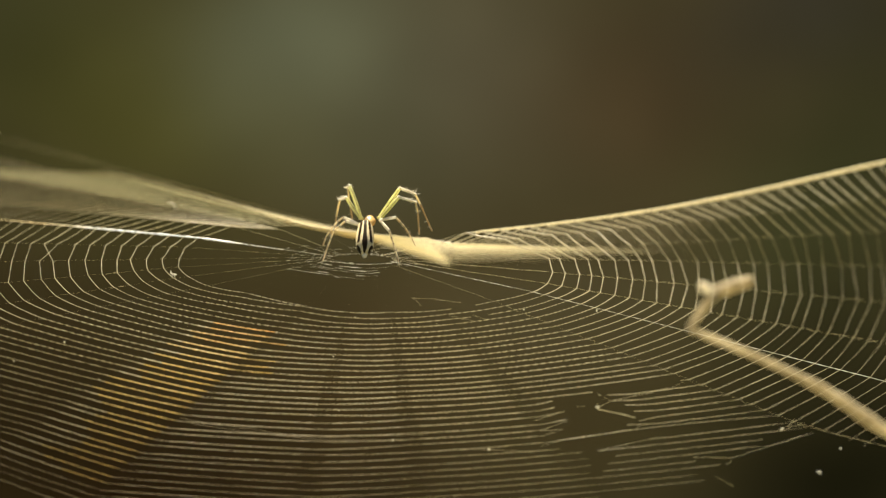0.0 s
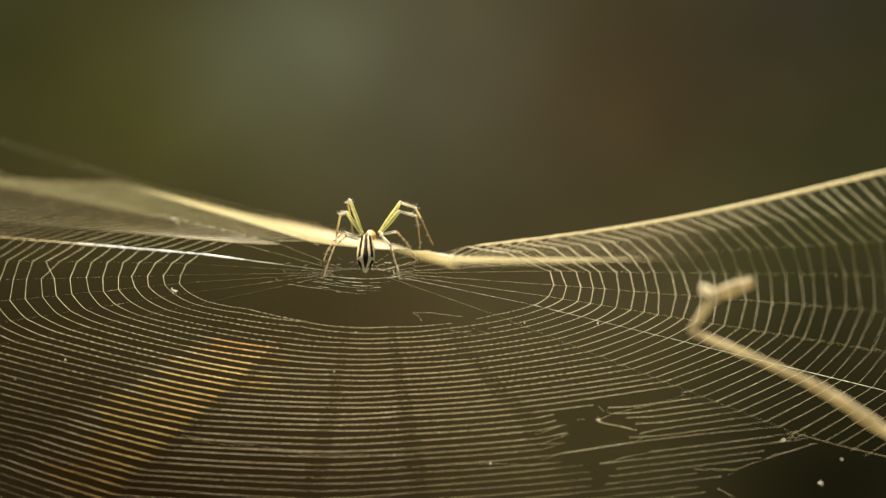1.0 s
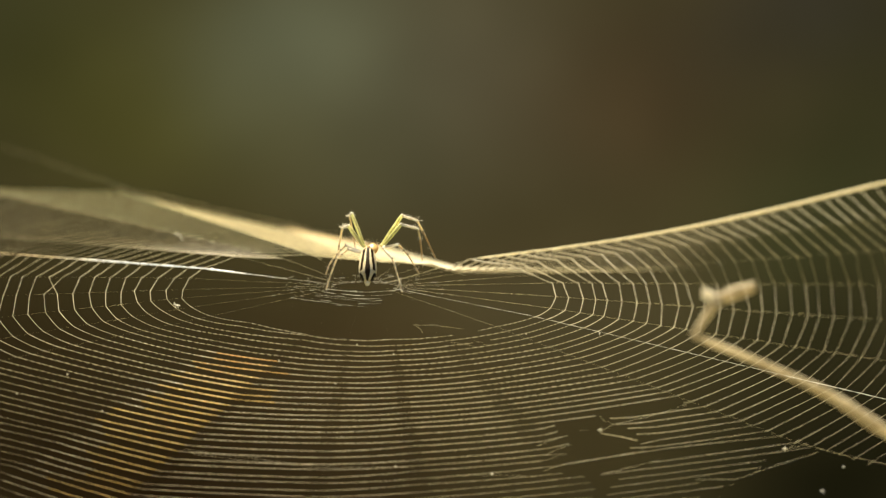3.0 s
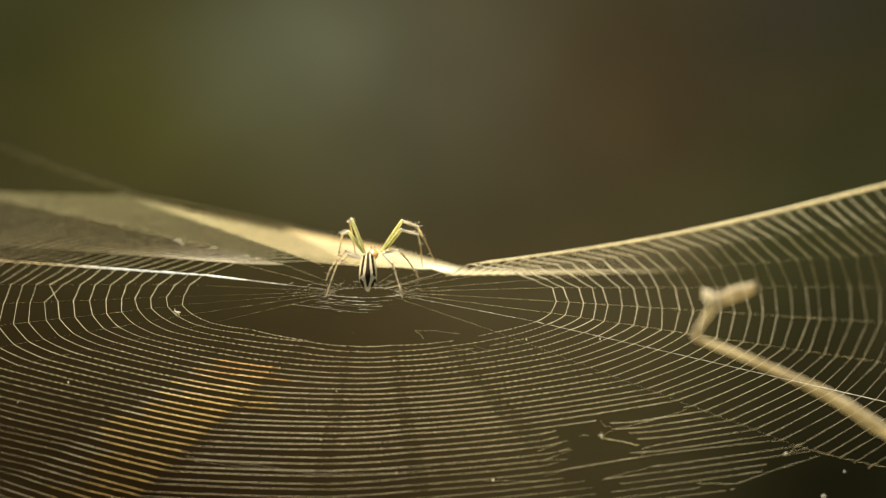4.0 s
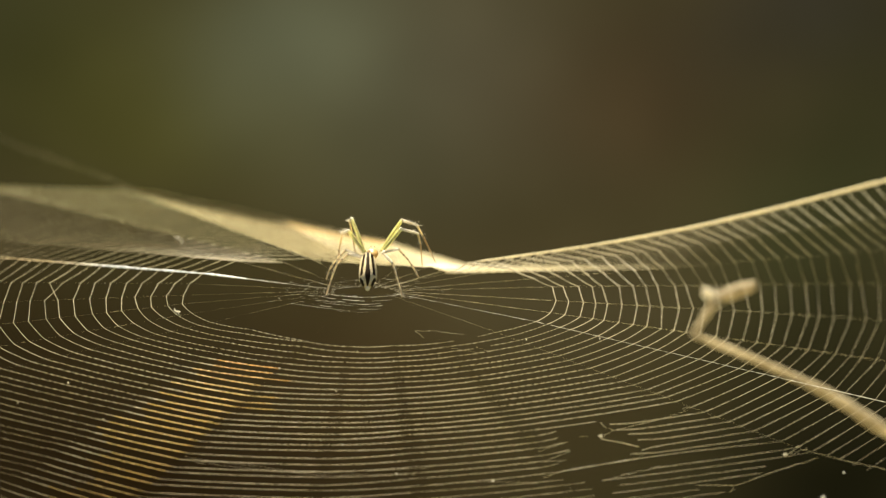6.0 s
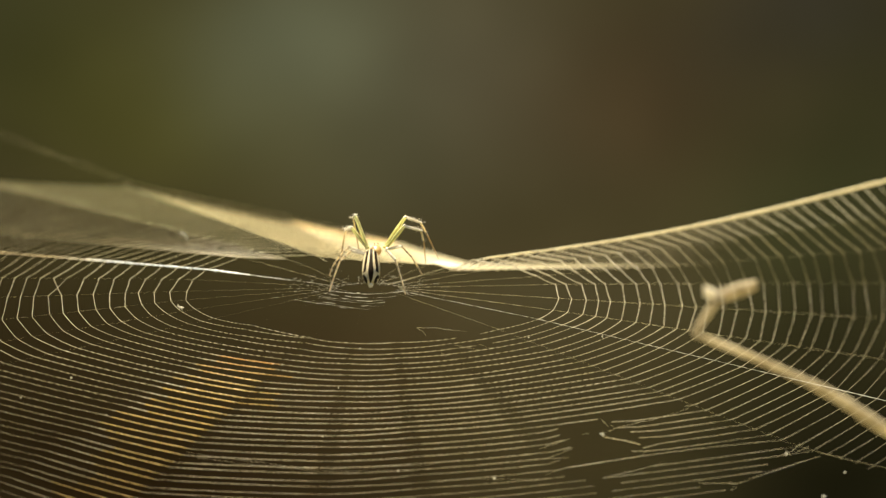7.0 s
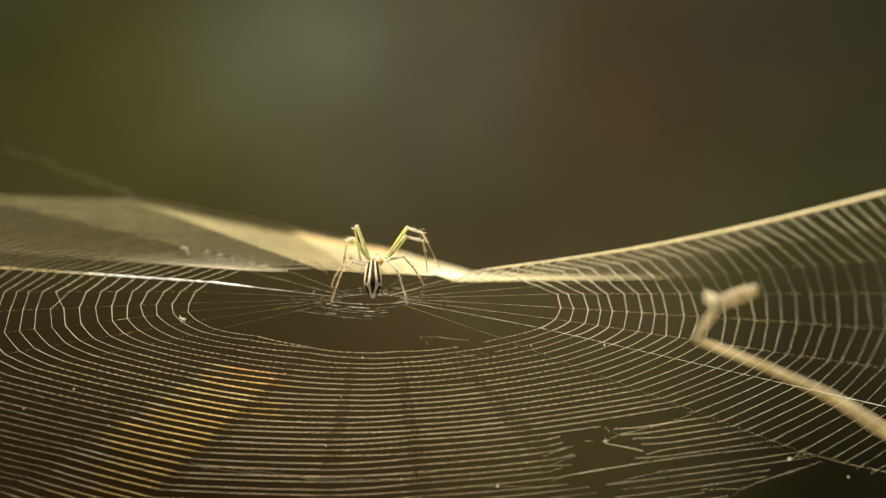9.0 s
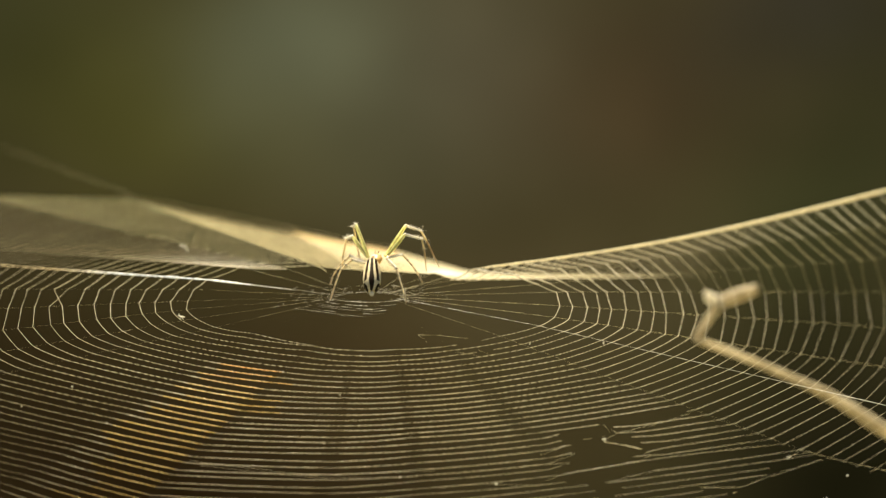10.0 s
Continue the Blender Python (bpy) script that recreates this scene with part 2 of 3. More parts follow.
# ================= ground and distance =================
def build_ground():
    n, size = 40, 60.0
    verts = []
    for j in range(n + 1):
        for i in range(n + 1):
            x, y = (i / n - 0.5) * 2, (j / n - 0.5) * 2
            x, y = size * x * abs(x), size * y * abs(y)
            verts.append(Vector((x, y, 0.05 * noise.noise((x * 0.4, y * 0.4, 0)))))
    faces = [(j * (n + 1) + i, j * (n + 1) + i + 1, (j + 1) * (n + 1) + i + 1, (j + 1) * (n + 1) + i)
             for j in range(n) for i in range(n)]
    ob = new("ground", mesh_of("ground", verts, faces, [litter("leaf_litter")]))
    tagged(ob, "dull brown and green leaf litter on bare earth", "ground", kind="structure")


FAR = 5.0


def build_backdrop():
    """A standing sheet painted as blurred woodland that glows by itself, square to the lens and slightly curved."""
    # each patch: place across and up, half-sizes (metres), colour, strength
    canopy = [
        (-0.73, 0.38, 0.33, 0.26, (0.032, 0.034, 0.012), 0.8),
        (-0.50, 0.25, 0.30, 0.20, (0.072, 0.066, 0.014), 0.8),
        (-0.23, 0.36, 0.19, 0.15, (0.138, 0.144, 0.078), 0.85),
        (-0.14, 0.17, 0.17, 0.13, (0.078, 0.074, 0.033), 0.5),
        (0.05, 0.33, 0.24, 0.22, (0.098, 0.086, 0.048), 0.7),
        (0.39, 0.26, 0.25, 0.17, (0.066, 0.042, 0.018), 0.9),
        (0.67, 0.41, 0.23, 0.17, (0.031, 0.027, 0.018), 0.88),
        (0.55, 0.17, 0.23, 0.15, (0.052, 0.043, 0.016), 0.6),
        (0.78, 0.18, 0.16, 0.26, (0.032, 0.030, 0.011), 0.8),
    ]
    undergrowth_and_haze = [
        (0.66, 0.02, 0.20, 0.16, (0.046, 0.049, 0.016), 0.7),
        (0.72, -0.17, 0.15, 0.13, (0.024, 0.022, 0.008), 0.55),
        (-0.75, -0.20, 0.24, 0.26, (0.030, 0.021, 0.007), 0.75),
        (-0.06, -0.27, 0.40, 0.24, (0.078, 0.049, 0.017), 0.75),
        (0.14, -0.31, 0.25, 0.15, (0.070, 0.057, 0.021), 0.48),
        # paler patch painted in place of the hazy gleam of the threads before it
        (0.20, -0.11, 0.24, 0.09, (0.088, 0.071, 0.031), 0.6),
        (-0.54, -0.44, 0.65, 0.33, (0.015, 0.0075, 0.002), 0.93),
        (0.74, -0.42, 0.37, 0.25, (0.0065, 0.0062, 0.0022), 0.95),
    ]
    mat = woodland("glowing_blurred_woodland", (0.063, 0.051, 0.019), canopy + undergrowth_and_haze)
    verts, faces, nx, nz = [], [], 24, 8
    for j in range(nz + 1):
        for i in range(nx + 1):
            x, y = (i / nx - 0.5) * 9.0, (j / nz - 0.4) * 2.6
            verts.append(Vector((x, y, 0.02 * x * x)))
    for j in range(nz):
        for i in range(nx):
            q = j * (nx + 1) + i
            faces.append((q, q + 1, q + nx + 2, q + nx + 1))
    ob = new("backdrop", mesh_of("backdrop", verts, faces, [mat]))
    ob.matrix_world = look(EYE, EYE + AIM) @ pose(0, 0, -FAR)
    tagged(ob, "glowing sheet painted as blurred olive green and brown woodland far behind", "backdrop", kind="structure")


build_ground()
build_backdrop()

# ================= the web =================
HUB = Vector((-0.0172, -0.0035, 0.9811))
TURNS = 36
# the radii: bearing, reach and rise (degrees, mm) at the first turn of the spiral, and the same at the thirtieth
RIGHT = [
    (63.5, 43.5, -0.2, 62.9, 209.2, -13.2),
    (53.4, 42, 3.1, 44.3, 208.2, 15.2),
    (38.9, 43.2, 2.2, 37.3, 198.8, 9.4),
    (23.5, 44.3, 0.9, 39.7, 222.6, -1.9),
    (10.1, 46, 0, 42.8, 241.9, -16.0),
    (-2, 44.2, -2.2, 37.7, 219.0, -24.9),
    (-12.8, 43.8, -4, 26.6, 170.6, -29.6),
    (-27.9, 43.8, -4.7, -6.9, 130.8, -26.1),
]
FRONT = [
    (-46.1, 42.5, -5.7, -34.3, 119.5, -27.9),
    (-64.4, 41.5, -7.1, -55.6, 81.1, -35.3),
    (-80.2, 40.8, -7.8, -79.4, 72.6, -37.7),
    (-93.3, 40.9, -7.8, -96.4, 72.6, -39),
    (-105.5, 40.9, -6.5, -124, 85.8, -38.5),
    (-129, 42, -5.6, -137.7, 99.8, -33),
    (-150.1, 41.2, -5.5, -147.8, 145.3, -19.1),
    (-162.6, 41.5, -4.1, -161.7, 141.7, -17.4),
    (-172.4, 42.6, -2.7, -172.2, 145.6, -13),
]
BACK = [
    (-181.6, 43.2, -1.5, -181.6, 158.6, -6.6),
    (-192.6, 43.2, 0.4, -192.1, 165.9, -2.2),
    (-204.1, 42.9, 1.9, -215.8, 214.3, -0.1),
    (-220.4, 41.9, 4, -230.7, 275, -3.9),
    (-238.0, 39.5, 3.0, -243.0, 340, 6.0),
    (-250.5, 38.6, 3.1, -249.5, 250.7, 8.8),
    (-265.4, 39.1, 2.1, -262.7, 250.8, -4.6),
    (-281.4, 41.1, 1.6, -270.4, 240, -10.4),
    (-290.7, 43.1, 1.5, -276.4, 233.8, -16.6),
]
RADII = RIGHT + FRONT + BACK
# how far the spiral pulls a radius down from the straight, in mm
BOW = {1: 1.9, 2: 0.5}


def polar(deg, r, z):
    return Vector((r * math.cos(radians(deg)), r * math.sin(radians(deg)), z)) * 0.001


def on_radius(j, k):
    """The place on radius j at turn k of the spiral, from the hub."""
    a0, r0, z0, a1, r1, z1 = RADII[j % len(RADII)]
    p, q = polar(a0, r0, z0), polar(a1, r1, z1)
    if k < 0:                                   # inside the first turn: straight to the hub's rim
        c = polar(a0, 7.5, -0.3)
        return c + (p - c) * (1 + k / 12.0)
    return p + (q - p) * (k / 30.0) - Vector((0, 0, 0.001 * BOW.get(j % len(RADII), 0.0) * math.sin(math.pi * k / 25.0)))


def turn_at(j, k):
    """Turn k of the spiral on radius j: the outer turns lie further apart on the front radii."""
    j %= len(RADII)
    if 2 <= j <= 5:                              # closer by the hub on the receding side
        base, pace, gain = {2: (0.2, 0.95, 0.0), 3: (-0.19, 0.821, 0.0059), 4: (-0.28, 0.736, 0.0092), 5: (0.17, 0.75, 0.0078)}[j]
        k -= j / len(RADII)
        return base + pace * k + gain * k * k
    if 6 <= j <= 7:
        return k * (0.90 + 0.0035 * k)
    if 8 <= j <= 12:
        k -= {10: 0.25, 11: 0.3}.get(j, 0.0) * (1 - k / 60)
        if k > 18:
            k += (k - 18) * (0.17 if j < 12 else 0.08)
    if 15 <= j <= 16:                            # wider towards the front, closer behind
        k += 0.42 + 0.035 * min(k, 14)
    if 17 <= j <= 18:
        k += 0.27 - 0.035 * min(k, 25) - 0.15 * min(6.0, max(0.0, k - 8))
    if j == 19:
        k += 0.29 - 0.13 * k - 0.13 * min(8.0, max(0.0, k - 6))
    if j == 20:
        k += 0.25 - 0.22 * min(k, 25)
    return k


def on_web(j, k):
    """Between the radii: j need not be whole."""
    i = math.floor(j)
    return on_radius(i, k).lerp(on_radius(i + 1, k), j - i)


def beaded(a, b, r, step, rng, rough=0.3, dash=0.0):
    """Points and radii of a thread from a to b, with small swellings of glue along it."""
    n = max(2, min(120, int((b - a).length / step * rng.uniform(0.85, 1.15))))
    pts, rr = [], []
    shift = rng.randint(0, 4)
    for i in range(n + 1):
        t = i / n
        sag = -0.0002 * (1 - (2 * t - 1) ** 2)
        pts.append(a.lerp(b, t) + Vector((0, 0, sag)))
        rr.append(r * (1 + rough * rng.uniform(-1, 1)) * (1 + dash * (0.35 if (i + shift) % 5 < 3 else -1) * rng.uniform(0.7, 1.0)))
    return pts, rr


# last turn of the spiral in each sector, counted from the first radius; TURNS where it is not named
LAST = {0: 31, 6: 29, 7: 31, 8: 33, 19: 30, 20: 30, 21: 26, 22: 25, 23: 29, 24: 30, 25: 30}
# torn places: sector, turn -> the stretch of the chord that is gone
TORN = {(8, 18): [(0.06, 0.56)], (8, 19): [(0.52, 0.80)], (8, 20): [(0.54, 0.82)], (8, 21): [(0.50, 0.84)], (8, 22): [(0.50, 0.84)],
        (8, 23): [(0.57, 0.92)], (8, 24): [(0.62, 0.94)], (8, 26): [(0.62, 1.0)], (8, 27): [(0.86, 0.92)],
        (8, 28): [(-1, 0.22), (0.82, 0.92)], (8, 29): [(-1, 0.27), (0.88, 0.93)], (8, 30): [(-1, 0.56), (0.92, 0.96)],
        (8, 31): [(-1, 0.50)], (8, 32): [(-1, 0.62)], (8, 33): [(-1, 0.62)],
        (8, 0): [(0.35, 0.8)], (8, 2): [(0.42, 0.66)]}


def thickness(j, k):
    """Radius of the sticky thread in sector j at turn k, in metres: thickest on the far side, finest by the hub in front."""
    if j == 0:
        return (0.00015 - 0.000008 * k if k < 10 else 0.00007) * (1 - k / 60 - max(0.0, k - 14) / 32)
    if j in (1, 2):
        return (0.000122, 0.000104)[j - 1] * (1 - k / 75)
    if j < 7:
        return 0.000063 * max(0.38, 1 - k / 34)
    if j in (7, 8):
        return 0.000045 * (1.0 if k <= 14 else max(0.32, 1.0 - 0.038 * (k - 14)))
    if j in (12, 13, 14):
        return 0.000045 * (1.0 if k <= 12 else max(0.34, 1.0 - 0.040 * (k - 12)))
    if j <= 11:
        return 0.000050 * (1.0 if k <= 18 else max(0.4, 1.0 - 0.055 * (k - 18)))
    if j < 21:
        return 0.000064 if j == 20 else 0.000048 if k < 8 else 0.000034
    return {21: 0.000055, 22: 0.000115 * (1 - k / 40), 24: 0.000105, 25: 0.00012 * (1 - k / 28)}.get(j, 0.0001)


def build_web():
    rng = random.Random(4)
    web = new("spider_web")
    web.location = HUB
    tagged(web, "large horizontal orb web of cream silk, slightly torn, lit from behind", "spider web")
    n = len(RADII)
    jit = {(j, k): rng.uniform(-0.14, 0.14) for j in range(n) for k in range(-1, TURNS + 2)}
    for j in (0, *range(20, n)):                # evenly laid on the far side
        for k in range(TURNS + 2):
            jit[(j, k)] *= 0.3
    for j in range(15, 21):
        for k in range(-1, 13):
            jit[(j, k)] *= 0.6

    def node(j, k):
        """Where turn k of the spiral is tied to radius j."""
        if k < 0 and j <= 12:
            return on_radius(j, 12 / n)
        return on_radius(j, turn_at(j, k + j / n + jit[(j, k)]))

    # the far panel swings by itself; its own mesh is the frame thread along its outer edge
    verts, faces = [], []
    edge = [(25.0, 29), (24, 30.5), (23, 29.5), (22, 25), (22.0, 34), (22.02, 62)]
    pts = []
    for (j0, k0), (j1, k1) in zip(edge, edge[1:]):
        pts += [on_web(j0 + (j1 - j0) * i / 10, k0 + (k1 - k0) * i / 10) for i in range(10)]
    pts.append(on_web(*edge[-1]))
    pts = [p + Vector((0, 0, 0.0016 * min(1.0, i / 28))) for i, p in enumerate(pts)]
    tube(verts, faces, pts, [0.000035] * 30 + [0.000020] * (len(pts) - 30), 5)
    panel = part("far_panel", verts, faces, SILK_DRY_OR_LIT, web, "dense far part of the web, nearly edge-on")
    # beside it a narrow panel that twists between the far panel and the rest; its own mesh is the thread along its far end
    verts, faces = [], []
    tube(verts, faces, [on_web(25 + i / 10, 27) for i in range(11)], [0.00002] * 11, 5)
    flap = part("side_panel", verts, faces, SILK_DRY_OR_LIT, web, "narrow far part of the web, seen nearly edge-on")
    holder = [web]
    # spiral, one turn after another; each unbroken run is one thread
    for k in range(-1, TURNS):                  # the first turn is short: it starts on the front and runs along one side
        run, rad, mark = [], [], []

        def flush():
            if len(run) > 2:
                verts, faces, index = [], [], []
                tube(verts, faces, run, rad, 5, cap=False)
                for m in mark[:len(run) - 1]:
                    index.extend([m] * 5)
                # far panels: lit and dimmer copies of the spiral's silk carry its brightness
                part("spiral_thread", verts, faces, [SILK_DRY_OR_LIT, SILK_AMBER_GLINT, SILK_LESS_LIT] if holder[0] in (panel, flap) else [SILK, SILK_GOLD_SHEEN], holder[0], index=index)
            run.clear(), rad.clear(), mark.clear()
        for j in range(n):
            if j in (21, 25):
                flush()
            holder[0] = flap if j == 25 else panel if j >= 21 else web
            if k > LAST.get(j, TURNS) or k < 0 and not 12 <= j <= 19:
                flush()
                continue
            over = 15 - k if k in (7, 8) else k          # two turns cross once
            a = node(j, over if 18 <= j <= 20 else k)
            b = node(j + 1, over if 17 <= j <= 19 else k) if j + 1 < n else on_radius(0, k + 1 + jit[(0, k + 1)])
            if j == 20:                                  # bunched where they meet the crease of the far panel
                b = on_radius(21, (over + 0.8) ** 2 / (over + 7) + jit[(21, k)])
            r = thickness(j, k) * rng.uniform(0.88, 1.12) * (1.35 if 1 <= j <= 20 else 1.0)
            if 7 <= j <= 15:                             # finest by the hub
                r *= min(1.0, 0.72 + 0.035 * max(0, k))
            dash = 1.0 if k < 17 and j in (7, 13, 14) else 0.8 if k < 14 and j in (8, 12) else 0.6 if k < 8 and j == 9 or k < 5 and j == 11 else 0.1
            dash *= 1 - k / 36
            if j == 12 and k > 4:
                dash *= 0.5
            if j > 14 or j < 6:
                dash = 0.0
            # iridescence painted by sector; gold threads are also widened to gleam more
            gold_sheen = j == 12 and 4 < k < 32 or j == 23 and k > 21
            if gold_sheen and j == 12:
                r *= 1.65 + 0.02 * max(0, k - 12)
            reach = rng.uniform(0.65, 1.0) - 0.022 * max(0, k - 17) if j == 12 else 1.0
            amber_sheen = rng.uniform(0.55, 0.8) if j == 11 and 5 < k < 14 and rng.random() < 0.6 else 0.0
            pts, rr = beaded(a, b, r, 0.00032 if 7 <= j <= 14 and k < 16 else 0.00065, rng, 0.10 if 8 <= j <= 12 else 0.25, dash)
            if 8 <= j <= 12:                             # thinner where it is tied to the front radii
                m = len(rr) - 1
                rr = [q * (0.62 if min(i, m - i) / m < 0.08 else 1.0) for i, q in enumerate(rr)]
            cut = TORN.get((j, k), [(0.96, 2)] if j == 7 and k > 26 else [])
            if j == 8 and k == 25:                       # one taut turn bridges the hole
                pts = [p + (on_radius(8, 25) - on_radius(8, 26)) * 0.6 * math.sin(math.pi * i / (len(pts) - 1)) for i, p in enumerate(pts)]
            if j == 8 and 18 < k < 25:                   # parted ends curl a little
                to = rng.choice((-0.4, 0.4))
                for i in range(len(pts)):
                    t = i / (len(pts) - 1)
                    near = max(0.0, 1 - min(abs(t - c) for g in cut for c in g) / 0.14)
                    pts[i] = pts[i] + (on_radius(8, k + to) - on_radius(8, k)) * near ** 1.5
            for i, p in enumerate(pts):
                t = i / (len(pts) - 1)
                if any(c[0] < t < c[1] for c in cut):
                    flush()
                    continue
                if i == 0 and run:
                    continue
                run.append(p), rad.append(rr[i]), mark.append(2 if j == 21 else 1 if gold_sheen and t <= reach or amber_sheen and t > amber_sheen else 0)
        flush()
    # radii
    for j in range(n):
        verts, faces = [], []
        r, m = 0.000010, SILK_DRY_OR_LIT
        if 9 <= j <= 18:
            r = 0.0000003 if j < 14 else 0.000004
        if j == 8:
            r = 0.000007
        if j == 7:
            r, m = 0.000034, SILK_BRIGHT
        if j in (5, 6):
            r = 0.000013
        if j == 19:
            r, m = 0.00010, SILK_LINE_GLINT
        if j == 1:
            r = 0.00040
        if j in (22, 23):
            r = 0.00003
        end = 28 if j == 8 else min(37, LAST.get(j, 37) + 3)
        q = 300 if j == 19 or 3 <= j <= 7 else 60
        pts = [on_radius(j, -12 + (end + 12) * i / q) for i in range(q + 1)]
        # the long dragline is widened where its glint is strongest
        swell = [i * 60 // q for i in range(q + 1)]
        tube(verts, faces, pts, [r * (1 + (0.5 if j == 19 else 0.6 if 3 <= j <= 7 else 0.12) * rng.uniform(-1, 1)) * (0.06 if j in (1, 22, 23) and i < 16 else 0.12 if j == 19 and i < 6 else 0.4 if j == 19 and i < 11 else 0.45 if j == 7 and i < 16 else 1.7 if j == 7 and i > 40 else 2.0 if j == 19 and 11 < i < 26 else 0.75 if j == 19 and i > 29 else 0.6 + min(0.5, (i - 16) / 40) if j == 1 else 1) for i in swell], 5)
        part("radial_thread", verts, faces, m, panel if j >= 22 else web, "thick radial thread with its white glint painted in" if j == 19 else "")
    # frame thread along the outer edge
    for run, r in (([(8.0, 28.0), (7.95, 31.0), (7.88, 34.1), (7.8, 40)], 0.000018),):
        verts, faces = [], []
        pts = []
        for (j0, k0), (j1, k1) in zip(run, run[1:]):
            pts += [on_web(j0 + (j1 - j0) * i / 10, k0 + (k1 - k0) * i / 10) for i in range(10)]
        pts.append(on_web(*run[-1]))
        tube(verts, faces, pts, [r] * len(pts), 5)
        part("frame_thread", verts, faces, SILK_DRY_OR_LIT, web)
    # loose ends hanging where turns have parted
    inner = ([(9.3, -2.75), (8.9, -2.25), (8.6, -0.75), (8.52, -0.4)],
             [(9.3, -2.75), (9.26, -1.6), (9.3, -0.75)],
             [(8.62, 2.0), (8.56, 3.1), (8.5, 3.4)],
             [(8.95, 1.6), (8.8, 2.6), (8.7, 3.3)])
    hole = ([(8.55, 18.8), (8.57, 20.1)],
            [(8.55, 19.8), (8.55, 20.6), (8.28, 19.9), (8.06, 19.0)],
            [(8.55, 20.6), (8.62, 21.2), (8.66, 21.8)],
            [(8.66, 21.8), (8.60, 22.8), (8.55, 24.0)],
            [(8.74, 20.8), (8.70, 21.0)],
            [(8.62, 20.7), (8.66, 21.4)],
            [(9.01, 22.5), (8.82, 21.4)],
            [(9.03, 24.4), (8.85, 23.1)],
            [(9.12, 27.2), (8.96, 26.3), (8.62, 26.0), (8.55, 25.1)],
            [(8.84, 28.9), (8.76, 28.5), (8.58, 27.8)])
    edge = ([(8.56, 31.9), (8.44, 32.8), (8.40, 32.5)],
            [(8.40, 32.5), (8.22, 31.2), (8.01, 30.0)],
            [(8.49, 33.7), (8.46, 33.3)],
            [(8.10, 28.9), (8.06, 28.6), (7.96, 27.6)],
            [(8.06, 28.6), (8.02, 28.6), (7.96, 28.4)],
            [(8.58, 35.5), (8.57, 37.5)])
    slack = ([(12.0, 21.2), (11.77, 21.8), (11.44, 22.5), (11.13, 23.2), (10.58, 23.2), (9.87, 23.5)],
             [(11.9, 22.0), (11.67, 22.5), (11.35, 23.1), (11.05, 23.6), (10.6, 23.9), (10.0, 24.4)],
             [(9.87, 26.8), (9.70, 26.6), (9.47, 27.1), (9.18, 28.1)],
             [(9.26, 2.8), (9.21, 3.6)])
    outer = ([(16.0, 4.0), (15.95, 5.0)],
             [(15.0, 4.6), (14.95, 5.6)])
    for run in inner + hole + edge + slack + outer:
        verts, faces = [], []
        pts, rr = smooth_line([on_web(*q) for q in run], [0.000018 if run in slack else 0.000010 if run in inner else 0.000014] * len(run), 6)
        if run == [(8.66, 21.8), (8.60, 22.8), (8.55, 24.0)]:  # one thick bright end
            rr = [0.000042] * len(rr)
        if run in inner or run in hole or run in edge:                   # drawn tight: straight from tie to tie
            pts = [on_web(*p).lerp(on_web(*q), i / 6) for p, q in zip(run, run[1:]) for i in range(6)] + [on_web(*run[-1])]
        pts = [p + Vector((rng.uniform(-1, 1), rng.uniform(-1, 1), rng.uniform(-1, 1))) * 0.00008 for p in pts]
        tube(verts, faces, pts, [r * rng.uniform(0.6, 1.3) for r in rr], 5)
        part("loose_thread", verts, faces, SILK if run in slack else SILK_DRY_OR_LIT, web)
    # hub: turns of dry silk round an open middle, whole in front and tattered elsewhere, thick only in short bits that
    # stand in for glints
    verts, faces = [], []
    rng = random.Random(12)
    # each turn: its radius (mm), the radii between which it runs, and how often it is broken
    turns = [(9.2, 6.6, 14.6, 0.02, 10e-6), (11.8, 8.6, 14.0, 0.04, 8e-6), (13.6, 9.6, 13.6, 0.04, 8e-6), (15.4, 9.6, 12.9, 0.08, 7e-6),
             (19.4, 10.5, 14.0, 0.02, 8e-6), (17.2, 9.4, 11.0, 0.12, 7e-6)]
    turns += [(7.6 + 2.0 * q, 13.0, 17.4 + 0.1 * q, 0.06 + 0.05 * q, 4e-6) for q in range(6)]
    turns += [(7.6 + 2.2 * q, 17.5, 26.5, 0.10 + 0.05 * q, 6e-6) for q in range(6)]
    turns += [(7.6 + 2.0 * q, 26.2, 34.2, 0.06 + 0.05 * q, 4e-6) for q in range(6)]

    def on_hub(h, r):
        i = math.floor(h)
        p, q = (polar(a0, r, -0.3 + (z0 + 0.3) * (r - 7.5) / (r0 - 7.5)) for a0, r0, z0 in (RADII[i % n][:3], RADII[(i + 1) % n][:3]))
        return p.lerp(q, h - i)

    def bead(place, size):
        ball(verts, faces, place, (Vector((size * 1.5, 0, 0)), Vector((0, size, 0)), Vector((0, 0, size * 0.8))), 6, 4)
    for r, h0, h1, gap, fine in turns:
        line, rr, thick = [], [], fine
        grow = rng.uniform(-0.05, 0.05)
        steps = int((h1 - h0) * 6)
        for s in range(steps + 1):
            h = h0 + (h1 - h0) * s / steps
            if s % 6 == 0:
                drop = rng.uniform(-1, 1) * (0.08 if fine > 6.5e-6 else 0.25)
                thick = fine * rng.choice((0.5, 0.8, 1.0, 1.0, 1.4, 2.2))
                if rng.random() < 0.5:
                    bead(on_hub(h, r + drop), 0.00005 * rng.uniform(0.6, 1.5))
            if rng.random() < gap:
                if len(line) > 2:
                    tube(verts, faces, line, [q * (0.3 if i in (0, len(rr) - 1) else 1) for i, q in enumerate(rr)], 4)
                line, rr = [], []
                continue
            line.append(on_hub(h, r + drop + grow * s))
            rr.append(thick)
